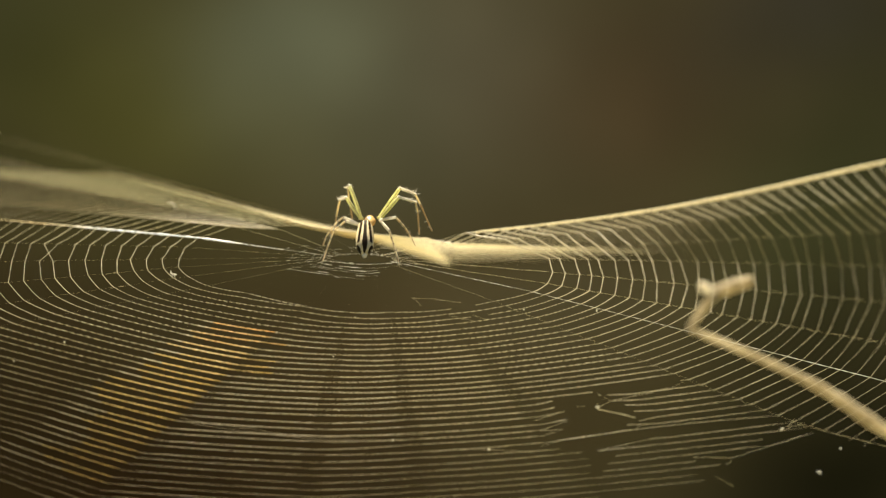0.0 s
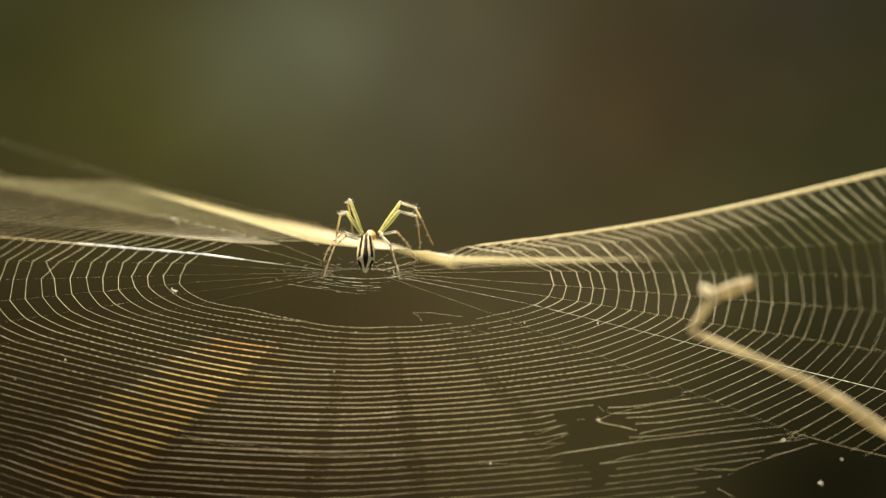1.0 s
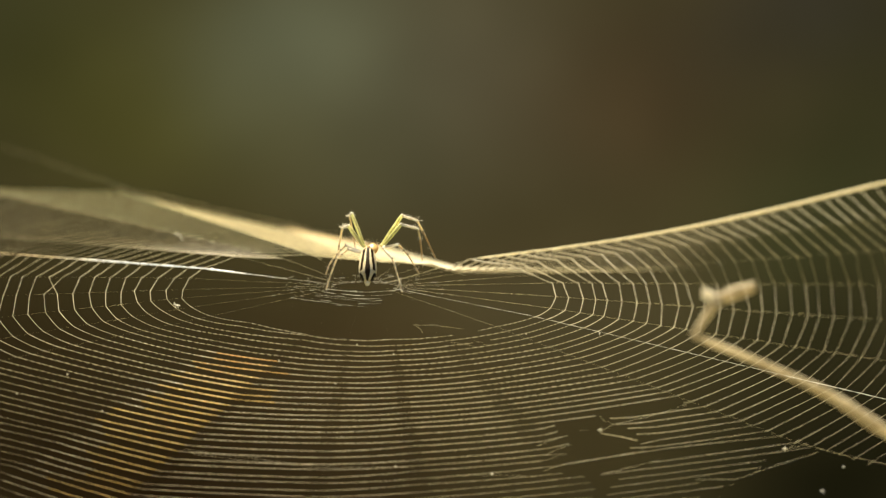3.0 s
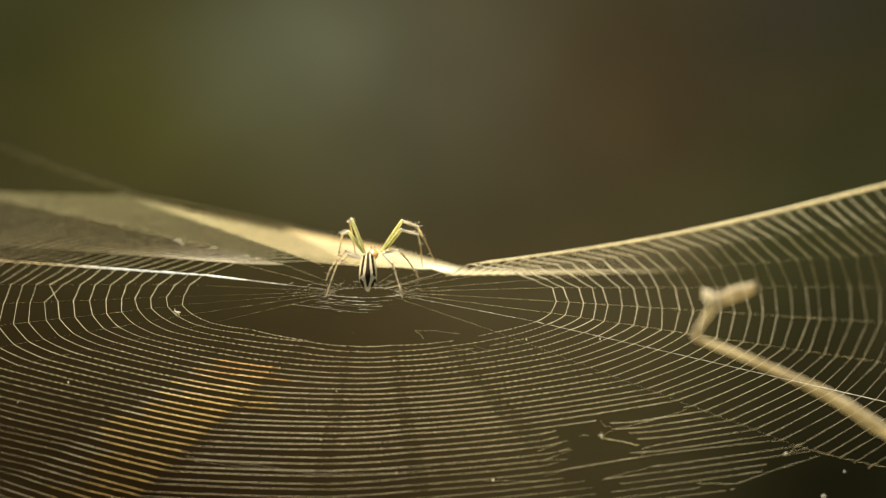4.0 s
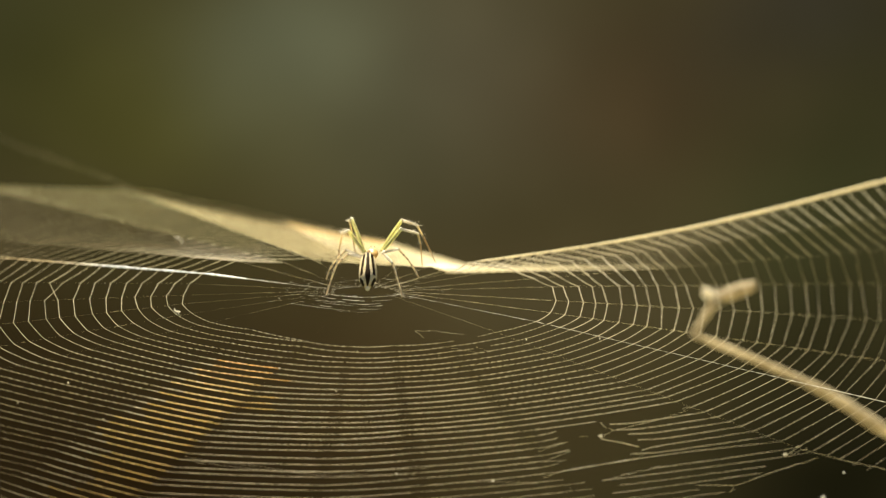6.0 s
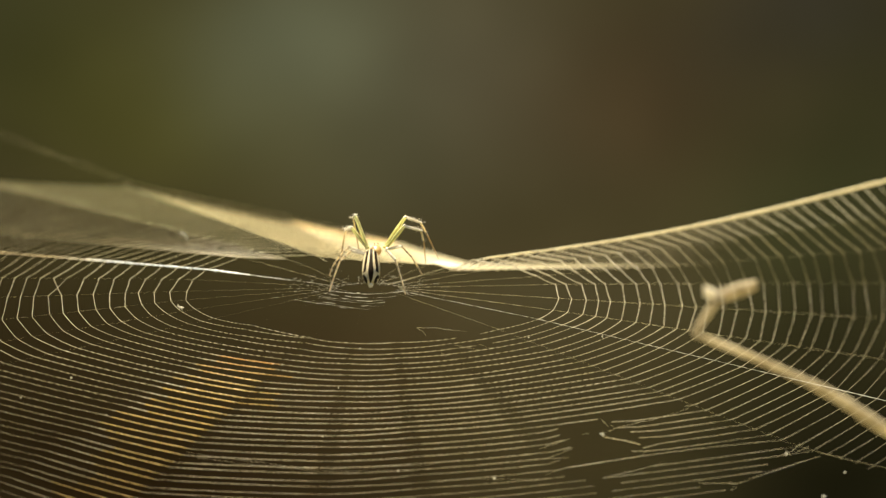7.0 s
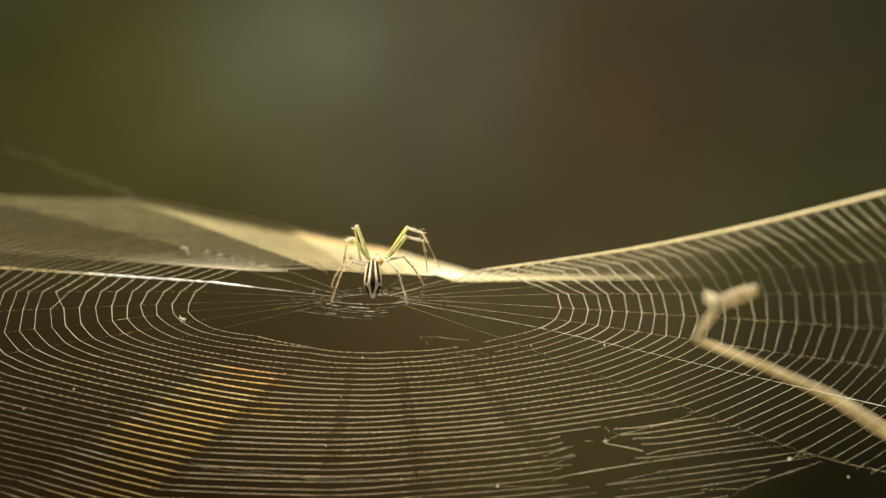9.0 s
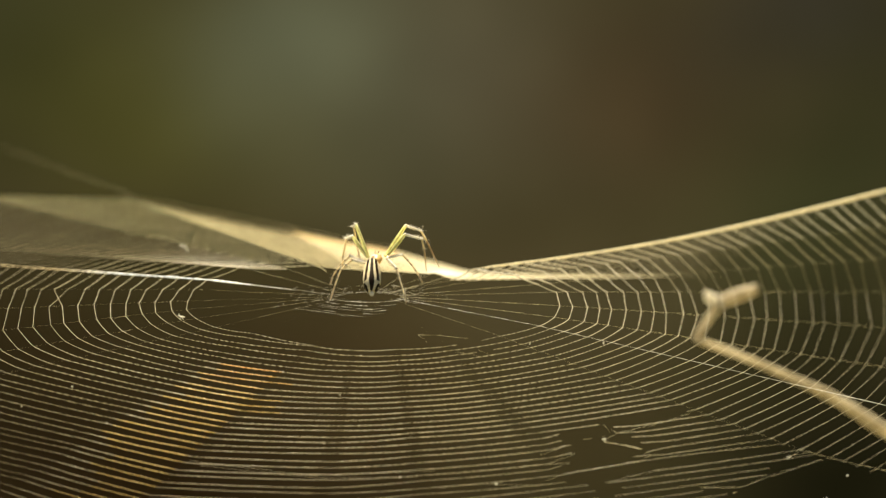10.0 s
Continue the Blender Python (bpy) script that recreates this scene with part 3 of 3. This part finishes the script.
        if len(line) > 2:
            tube(verts, faces, line, rr, 4)
    # short thickened bits along the threads round the hub, shaped to imitate glints
    for h, r in [(rng.uniform(0, n), 7.8 + 14 * rng.random() ** 1.6) for _ in range(44)] + [(9.6, 9.2), (10.7, 9.2), (11.9, 9.2), (11.2, 11.8), (12.1, 13.6), (0.6, 8.5), (24.5, 7.8), (0.9, 10.5), (1.8, 9.4), (0.1, 12.5), (2.4, 14.0), (3.2, 16.5)]:
        a, b = ((round(h), r), (round(h), r + rng.uniform(0.8, 2.2))) if rng.random() < 0.5 and not 8 < h < 13.5 else ((h, r), (h + rng.uniform(0.2, 0.6), r))
        p, q = on_hub(*a), on_hub(*b)
        tube(verts, faces, [p.lerp(q, i / 4) for i in range(5)], [6e-6, *[rng.uniform(12e-6, 26e-6) for _ in range(3)], 6e-6], 5)
    part("hub_mesh", verts, faces, SILK_BRIGHT, web, "tattered spiral of dry silk round the open hub")
    return web, panel, flap


WEB, PANEL, FLAP = build_web()


def build_specks():
    """Bits of fluff and husk caught in the silk; each keeps its place on the web."""
    rng = random.Random(21)
    out = []
    for j, k, size, name, label in (
            (13.52, 14.3, 0.00030, "seed_husk", "tiny white husk stuck to a thread"),
            (15.38, 0.9, 0.00068, "silk_tuft", "curled white silk tuft on the innermost turn"),
            (7.1, 5.5, 0.00030, "silk_tuft", "small white silk tuft on a radial thread"),
            (8.65, 21.5, 0.00042, "silk_tuft", "torn silk clump beside the hole"),
            (8.10, 28.9, 0.00036, "silk_tuft", "white silk clump at the torn edge"),
            (8.27, 37.0, 0.00045, "plant_fluff", "bright white fluff hanging below the torn edge"),
            (13.0, 18.4, 0.00021, "seed_husk", "tiny pale husk stuck to a thread"),
            (13.5, 19.0, 0.00021, "seed_husk", "tiny pale husk stuck to a thread"),
            (7.9, 2.75, 0.00021, "seed_husk", "tiny pale husk stuck to a thread"),
            (10.8, 1.25, 0.00021, "seed_husk", "tiny bright bead on the innermost turn"),
            (20.81, 6.3, 0.00100, "plant_fluff", "small bent wisp of pale plant fluff"),
            (10.2, 24.3, 0.00026, "seed_husk", "pale husk on a slack thread"),
            (9.47, 27.1, 0.00034, "seed_husk", "pale husk on a slack thread"),
            (8.06, 33.3, 0.00030, "seed_husk", "tiny pale husk hanging by the torn edge"),
            (11.06, 8.7, 0.00018, "seed_husk", "tiny pale husk stuck to a thread"),
            (11.09, 17.6, 0.00018, "seed_husk", "tiny pale husk stuck to a thread"),
            (10.85, 18.5, 0.00018, "seed_husk", "tiny pale husk stuck to a thread"),
            (12.0, 5.5, 0.00022, "seed_husk", "tiny pale husk stuck to a thread"),
            (10.02, 3.2, 0.00018, "seed_husk", "tiny pale husk stuck to a thread")):
        place = on_web(j, k)
        verts, faces = [], []
        c = Vector((0, 0, 0.0001))
        if name == "seed_husk":
            ball(verts, faces, c, (Vector((size * 0.6, 0, 0)), Vector((0, size * 0.6, 0)), Vector((0, 0, size * 0.75))), 8, 6)
            for f in range(4):
                d = Vector((rng.uniform(-1, 1), rng.uniform(-1, 1), rng.uniform(-1, 1))).normalized()
                tube(verts, faces, [c, c + d * size * 1.2], [size * 0.12, size * 0.03], 4)
        elif j == 20.81:                                # a hook of a few bent hairs
            for f in range(4):
                w = Vector((rng.uniform(-1, 1), rng.uniform(-1, 1), rng.uniform(-1, 1))) * 0.00010
                hook = [Vector((-1.3, 0, 0.7)), Vector((-0.7, 0, 0.9)), Vector((0.0, 0, 0.7)), Vector((0.6, 0, 0.1)), Vector((0.9, 0, -0.8))]
                line, rr = smooth_line([c + w + h * size for h in hook], [0.00004, 0.00010, 0.00013, 0.00010, 0.00005], 4)
                tube(verts, faces, line, rr, 5)
        else:
            for f in range(9):
                p = c + Vector((rng.uniform(-1, 1), rng.uniform(-.5, .5), rng.uniform(-.6, .6))) * size * 0.5
                line = [p]
                d = Vector((rng.uniform(-1, 1), rng.uniform(-1, 1), rng.uniform(-1, 1))).normalized()
                for q in range(5):
                    d = (d + Vector((rng.uniform(-1, 1), rng.uniform(-1, 1), rng.uniform(-1, 1))) * 0.8).normalized()
                    line.append(line[-1] + d * size * 0.3)
                tube(verts, faces, line, [size * 0.09] * 6, 4)
            ball(verts, faces, c, (Vector((size * 0.18, 0, 0)), Vector((0, size * 0.15, 0)), Vector((0, 0, size * 0.22))), 8, 6)
        ob = new(name, mesh_of(name, verts, faces, [FLUFF]))
        ob.location = HUB + place
        tagged(ob, label, "debris", "bits caught in the web")
        out.append((ob, place))
    return out


# ================= the spider =================
def seen(x, y, w):
    """A place on the spider, in tenths of a millimetre right of, above and behind the open hub."""
    return Vector((x * 1e-4, w * 1e-4, y * 1e-4))


def build_spider():
    rng = random.Random(9)
    spider = new("spider")
    spider.location = HUB
    tagged(spider, "small spider, black-striped cream abdomen, yellow-green legs, on its web", "spider")
    # abdomen: its own space has y from tail to front, x across, z up
    verts, faces = [], []
    ball(verts, faces, Vector((0, 0, 0)), (Vector((0.00212, 0, 0)), Vector((0, 0.0050, 0)), Vector((0, 0, 0.0021))),
         28, 24, lambda t: math.sqrt(1 + t * t) * (1 - 0.22 * t) if t > 0 else max(0.0, 1 - t ** 4) ** 0.85 / math.sqrt(max(1e-6, 1 - t * t)))
    abdomen = part("abdomen", verts, faces, STRIPED, spider, "cream abdomen with three lengthwise black stripes")
    abdomen.matrix_local = Matrix.Translation(seen(7, 46, 0)) @ pose(0, 0, 0, 50, 0, 0)
    verts, faces = [], []
    ball(verts, faces, Vector((0, -0.0049, -0.0001)), (Vector((0.0006, 0, 0)), Vector((0, 0.0007, 0)), Vector((0, 0, 0.0006))), 12, 8)
    part("spinneret", verts, faces, SHELL_WHITE, abdomen, "pale glistening tip")
    # head and thorax
    verts, faces = [], []
    ball(verts, faces, Vector((0, 0, 0)), (Vector((0.00135, 0, 0)), Vector((0, 0.0022, 0)), Vector((0, 0, 0.00105))),
         20, 14, lambda t: 1.0 if t < 0 else 1.0 - 0.3 * t)
    head = part("head", verts, faces, SHELL_ORANGE, spider, "orange translucent head and thorax")
    head.matrix_local = Matrix.Translation(seen(17, 82, 50)) @ pose(0, 0, 0, 25, 0, 0)
    verts, faces = [], []
    tube(verts, faces, [Vector((x, y, 0.00105 * math.sqrt(max(0.0, 1 - (x / 0.00135) ** 2 - (y / 0.0022) ** 2)) * 0.97)) for x, y in
                        ((-0.00050, -0.0015), (-0.00060, -0.0009), (-0.00062, -0.0003), (-0.00055, 0.0003), (-0.00040, 0.0009))],
         [0.00008, 0.00022, 0.00026, 0.00022, 0.00008], 8)
    part("marking", verts, faces, SHELL_BROWN, head, "brown patch on the head")
    for s in (-1, 1):
        for yy, zz in ((0.0019, 0.0006), (0.0016, 0.0009)):
            verts, faces = [], []
            ball(verts, faces, Vector((s * 0.0004, yy, zz)), (Vector((0.00016, 0, 0)), Vector((0, 0.00016, 0)), Vector((0, 0, 0.00016))), 8, 6)
            part("eye", verts, faces, EYE_BLACK, head)
    # legs: joints from the body outwards; the last point is the claw on the silk
    front_legs = [
        ("green", [(-3, 88, 50), (-33, 162, 66), (-38, 156, 72), (-30, 107, 96), (-24, 67, 118)]),
        ("green", [(-6, 88, 46), (-40, 136, 40), (-55, 130, 44), (-63, 87, 60), (-66, 54, 78)]),
        ("green", [(38, 90, 50), (86, 160, 62), (122, 146, 78), (136, 120, 90), (166, 54, 120)]),
        ("green", [(42, 89, 46), (84, 140, 50), (124, 128, 60), (130, 102, 70), (135, 48, 90)]),
    ]
    back_legs = [
        ("tan", [(-8, 74, 36), (-46, 92, 22), (-68, 72, 8), (-85, 46, -4), (-91, 26, -10)]),
        ("tan", [(-6, 72, 30), (-40, 84, 6), (-66, 62, -10), (-80, 24, -22), (-90, -8, -30)]),
        ("tan", [(44, 86, 40), (78, 92, 46), (100, 68, 50), (118, 40, 54), (126, 24, 60)]),
        ("tan", [(42, 84, 34), (64, 62, 16), (74, 34, -4), (84, 4, -24), (88, -14, -32)]),
    ]
    for kind, joints in front_legs + back_legs:
        p = [seen(*q) for q in joints]
        thick = [0.00042, 0.00034, 0.00022, 0.00017, 0.00010] if kind == "green" else [0.00033, 0.00022, 0.00017, 0.00013, 0.00009]
        verts, faces = [], []
        pts, rr = smooth_line(p[:2], [thick[0] * 0.7, thick[0] * 0.9], 8)
        rr = [r * (1 + 0.35 * math.sin(math.pi * i / (len(rr) - 1))) for i, r in enumerate(rr)]
        tube(verts, faces, pts, rr, 10)
        leg = part("leg", verts, faces, SHELL_GREEN if kind == "green" else SHELL_WHITE, spider,
                   "long yellow-green front leg" if kind == "green" else "short tan back leg with dark joints")
        verts, faces = [], []
        ball(verts, faces, p[0], tuple(Vector(v) * 0.00042 for v in ((1, 0, 0), (0, 1, 0), (0, 0, 1))), 10, 8)
        part("coxa", verts, faces, SHELL_GREEN if kind == "green" else SHELL_WHITE, leg, "pale rounded base")
        if kind == "green":                              # brown line along the side of the thick first joint
            verts, faces = [], []
            line = [q + Vector((0.3 if p[1].x > p[0].x else 0.45, -1, 0.1)).normalized() * r * 0.93 for q, r in zip(pts, rr)]
            tube(verts, faces, line[1:-1], [0.00002, *[0.00008] * (len(line) - 4), 0.00003], 5)
            part("streak", verts, faces, SHELL_BROWN, leg, "thin brown line")
        names = ("patella", "tibia", "tarsus")
        for i in range(1, 4):
            verts, faces = [], []
            pts, rr = smooth_line(p[i:i + 2], [thick[i], thick[i + 1]], 8)
            rr = [r * (1 + 0.12 * math.sin(math.pi * s / (len(rr) - 1))) for s, r in enumerate(rr)]
            tube(verts, faces, pts, rr, 8)
            m = SHELL_WHITE if (kind == "green" and i == 1) else SHELL_BROWN if i == 3 else SHELL_TAN
            part(names[i - 1], verts, faces, m, leg)
            verts, faces = [], []
            ball(verts, faces, p[i], tuple(Vector(v) * thick[i] * (1.2 if kind == "green" and i == 1 else 1.3) for v in ((1, 0, 0), (0, 1, 0), (0, 0, 1))), 10, 8)
            part("joint", verts, faces, SHELL_WHITE if kind == "green" and i < 3 else SHELL_DARK, leg)
        if kind == "tan":
            for i, t in ((1, 0.55), (2, 0.5)):
                verts, faces = [], []
                c, d = p[i].lerp(p[i + 1], t), (p[i + 1] - p[i]).normalized() * 0.0003
                tube(verts, faces, [c - d, c, c + d], [thick[i] * 0.8, thick[i] * 1.16, thick[i] * 0.8], 8)
                part("band", verts, faces, SHELL_DARK, leg, "dark band")
        # fine bristles
        verts, faces = [], []
        for i in range(1, 4):
            for _ in range(9):
                t = rng.random()
                c = p[i].lerp(p[i + 1], t)
                d = Vector((rng.uniform(-1, 1), rng.uniform(-1, 1), rng.uniform(-0.3, 1))).normalized()
                tube(verts, faces, [c, c + d * 0.0008], [0.00003, 0.00001], 3)
        if kind == "green":
            for _ in range(34 if p[1].x < 0 else 22):
                c = p[1].lerp(p[2], rng.uniform(0.5, 1.05))
                d = Vector((rng.uniform(-1, 1), rng.uniform(-1, 1), rng.uniform(-0.4, 1))).normalized()
                tube(verts, faces, [c, c + d * rng.uniform(0.0005, 0.0014)], [0.00006, 0.00002], 3)
        part("bristles", verts, faces, SHELL_WHITE, leg)
    return spider


SPIDER = build_spider()
SPECKS = build_specks()


# ================= the twig =================
def from_eye(x, y, d):
    """A place d metres before the lens, x and y in metres right of and above its axis there."""
    return EYE + AIM * d + Vector((x, 0, 0)) + UPW * y


def build_twig():
    rng = random.Random(3)
    grow = 0.90 / 0.86                          # its distance
    base = from_eye(0.1362 * grow, -0.0563 * grow, 0.90)
    twig = new("twig")
    twig.location = base

    def at(x, y):
        """Millimetres right of and above the pivot."""
        return (Vector((x, 0, 0)) + UPW * y) * 0.001 * grow

    def limb(name, pts, radii, parent, origin, label="", skin=BARK):
        pts, rr = smooth_line([p - origin for p in pts], radii, 7)
        pts = [p + Vector((rng.uniform(-1, 1), 0, rng.uniform(-1, 1))) * 0.00012 for p in pts]
        rr = [0.8 * grow * r * (1 + 0.12 * rng.uniform(-1, 1)) for r in rr]
        verts, faces = [], []
        tube(verts, faces, pts, rr, 12)
        return part(name, verts, faces, skin, parent, label)
    zero, bend = Vector((0, 0, 0)), at(-59.4, 29.3)
    limb("stem", [Vector((0.42, 0.08, 0.01)) - base, Vector((0.40, 0.10, 0.35)) - base, Vector((0.34, 0.11, 0.68)) - base,
                  at(135.9, -99.9), at(57.7, -35.6), at(22.9, -13.9), at(0.0, 0.0), at(-15.3, 9.9), at(-29.2, 16.9), at(-44.8, 23.6), bend],
         [0.0060, 0.0054, 0.0042, 0.0032, 0.0027, 0.0025, 0.0023, 0.0020, 0.0015, 0.0012, 0.0012], twig, zero, "long thin pale stem")
    tip = limb("bent_end", [at(-59.7, 29.1), at(-56.9, 33.2), at(-54.2, 37.2), at(-50.8, 41.0)], [0.0012, 0.0015, 0.0017, 0.0019], twig, bend)
    tip.location = bend
    limb("stub", [at(-52.0, 40.4), at(-47.5, 42.2), at(-43.5, 43.6), at(-40.4, 44.5)], [0.0022, 0.0027, 0.0025, 0.0017], tip, bend, "stubby broken end")
    limb("bud", [at(-51.8, 39.6), at(-54.2, 41.5), at(-56.5, 42.6)], [0.0015, 0.0021, 0.0016], tip, bend, "small pale bud", BARK_BLEACHED)
    tagged(twig, "thin pale dry twig with a crooked broken end behind the web", "twig")
    return twig


TWIG = build_twig()


# ================= what moves =================
def motions():
    # the web and the spider on it sink and rock together in a light breeze
    sway = [
        (0, pose(-0.00192, -0.00214, 0.00971, 0.77, 1.47, 0.88)),
        (0.25, pose(-0.00187, -0.00240, 0.00874, 0.72, 1.25, 0.77)),
        (0.5, pose(-0.00182, -0.00252, 0.00826, 0.68, 1.07, 0.67)),
        (1, pose(-0.00170, -0.00200, 0.00624, 0.57, 0.91, 0.61)),
        (1.5, pose(-0.00166, -0.00173, 0.00514, 0.65, 0.69, 0.48)),
        (2, pose(-0.00150, -0.00134, 0.00447, 0.50, 0.47, 0.40)),
        (2.5, pose(-0.00129, -0.00170, 0.00396, 0.25, 0.54, 0.28)),
        (4, pose(-0.00114, -0.00147, 0.00171, 0.18, 0.10, 0.20)),
        (4.5, pose(-0.00106, -0.00092, 0.00169, 0.37, 0.30, 0.22)),
        (5, pose(-0.00123, -0.00136, 0.00215, 0.35, 0.36, 0.25)),
        (5.5, pose(-0.00142, -0.00154, 0.00186, 0.53, 0.09, 0.29)),
        (7, pose(-0.00046, -0.00017, 0.00255, 0.67, 0.41, 0.03)),
        (7.25, pose(-0.00046, -0.00017, 0.00345, 0.67, 0.41, 0.03)),
        (7.5, pose(-0.00032, -0.00044, 0.00307, 0.44, 0.06, -0.03)),
        (7.75, pose(-0.00038, 0.00010, 0.00130, 0.22, -0.34, -0.02)),
        (8, pose(-0.00043, 0.00065, -0.00076, -0.01, -0.73, -0.01)),
        (8.5, pose(-0.00002, 0.00027, -0.00079, 0.09, -0.10, -0.07)),
        (9, pose(-0.00000, -0.00000, 0.00000, 0.00, 0.00, -0.00)),
        (9.5, pose(-0.00004, -0.00040, 0.00035, -0.04, 0.14, 0.02)),
        (10, pose(-0.00024, -0.00078, 0.00057, 0.00, 0.05, -0.01)),
    ]
    for thing in (WEB, SPIDER):
        walk(thing, [(t, Matrix.Translation(HUB) @ m) for t, m in sway])
    # the far panel hangs from fixed threads, so its outer edge rises less than the hub
    hinge = Vector((0.0, 0.040, 0.002))
    lift = [(t, max(0.0, m.translation.z) / 0.0097) for t, m in sway]
    swing = [(t, Matrix.Translation(hinge) @ pose(0, 0, 0, -2.5 * up, 1.0 * up) @ Matrix.Translation(-hinge)) for t, up in lift]
    walk(PANEL, swing)
    # the side panel turns about the radius that it shares with the far panel, so that its other side stays with the web
    edge = on_radius(25, 0)
    axis = on_radius(25, 30) - edge
    walk(FLAP, [(t, m @ Matrix.Translation(edge) @ Matrix.Rotation(radians(-5.0 * up), 4, axis) @ Matrix.Translation(-edge))
                for (t, up), (_, m) in zip(lift, swing)])
    for thing, place in SPECKS:
        walk(thing, [(t, Matrix.Translation(HUB) @ m @ Matrix.Translation(place)) for t, m in sway])
    # the twig gives a little with the breeze: it shifts (mm across and up), and nods with part of its rise
    base = TWIG.location.copy()
    gives = ((0.0, -1.3, 2.5), (0.5, -0.9, 2.3), (1.0, -0.9, 1.8), (1.5, -0.9, 1.7), (2.0, -0.4, 1.1), (2.5, 0.2, 0.6), (4.0, 0.2, 0.0),
             (4.5, 0.0, 0.3), (5.5, 0.0, 0.5), (7.0, 0.8, 1.0), (7.5, 1.1, 0.5), (8.0, 1.3, -1.1), (8.5, 1.3, -1.3), (9.0, 1.3, -0.8),
             (9.5, 1.3, -1.0), (10.0, 1.3, -0.6))
    walk(TWIG, [(t, Matrix.Translation(base + Vector((0.7 * x - 0.3 * y, 0, 0.6 * y)) * 0.001) @ pose(0, 0, 0, 0, 0.4 * y, 0)) for t, x, y in gives])


motions()
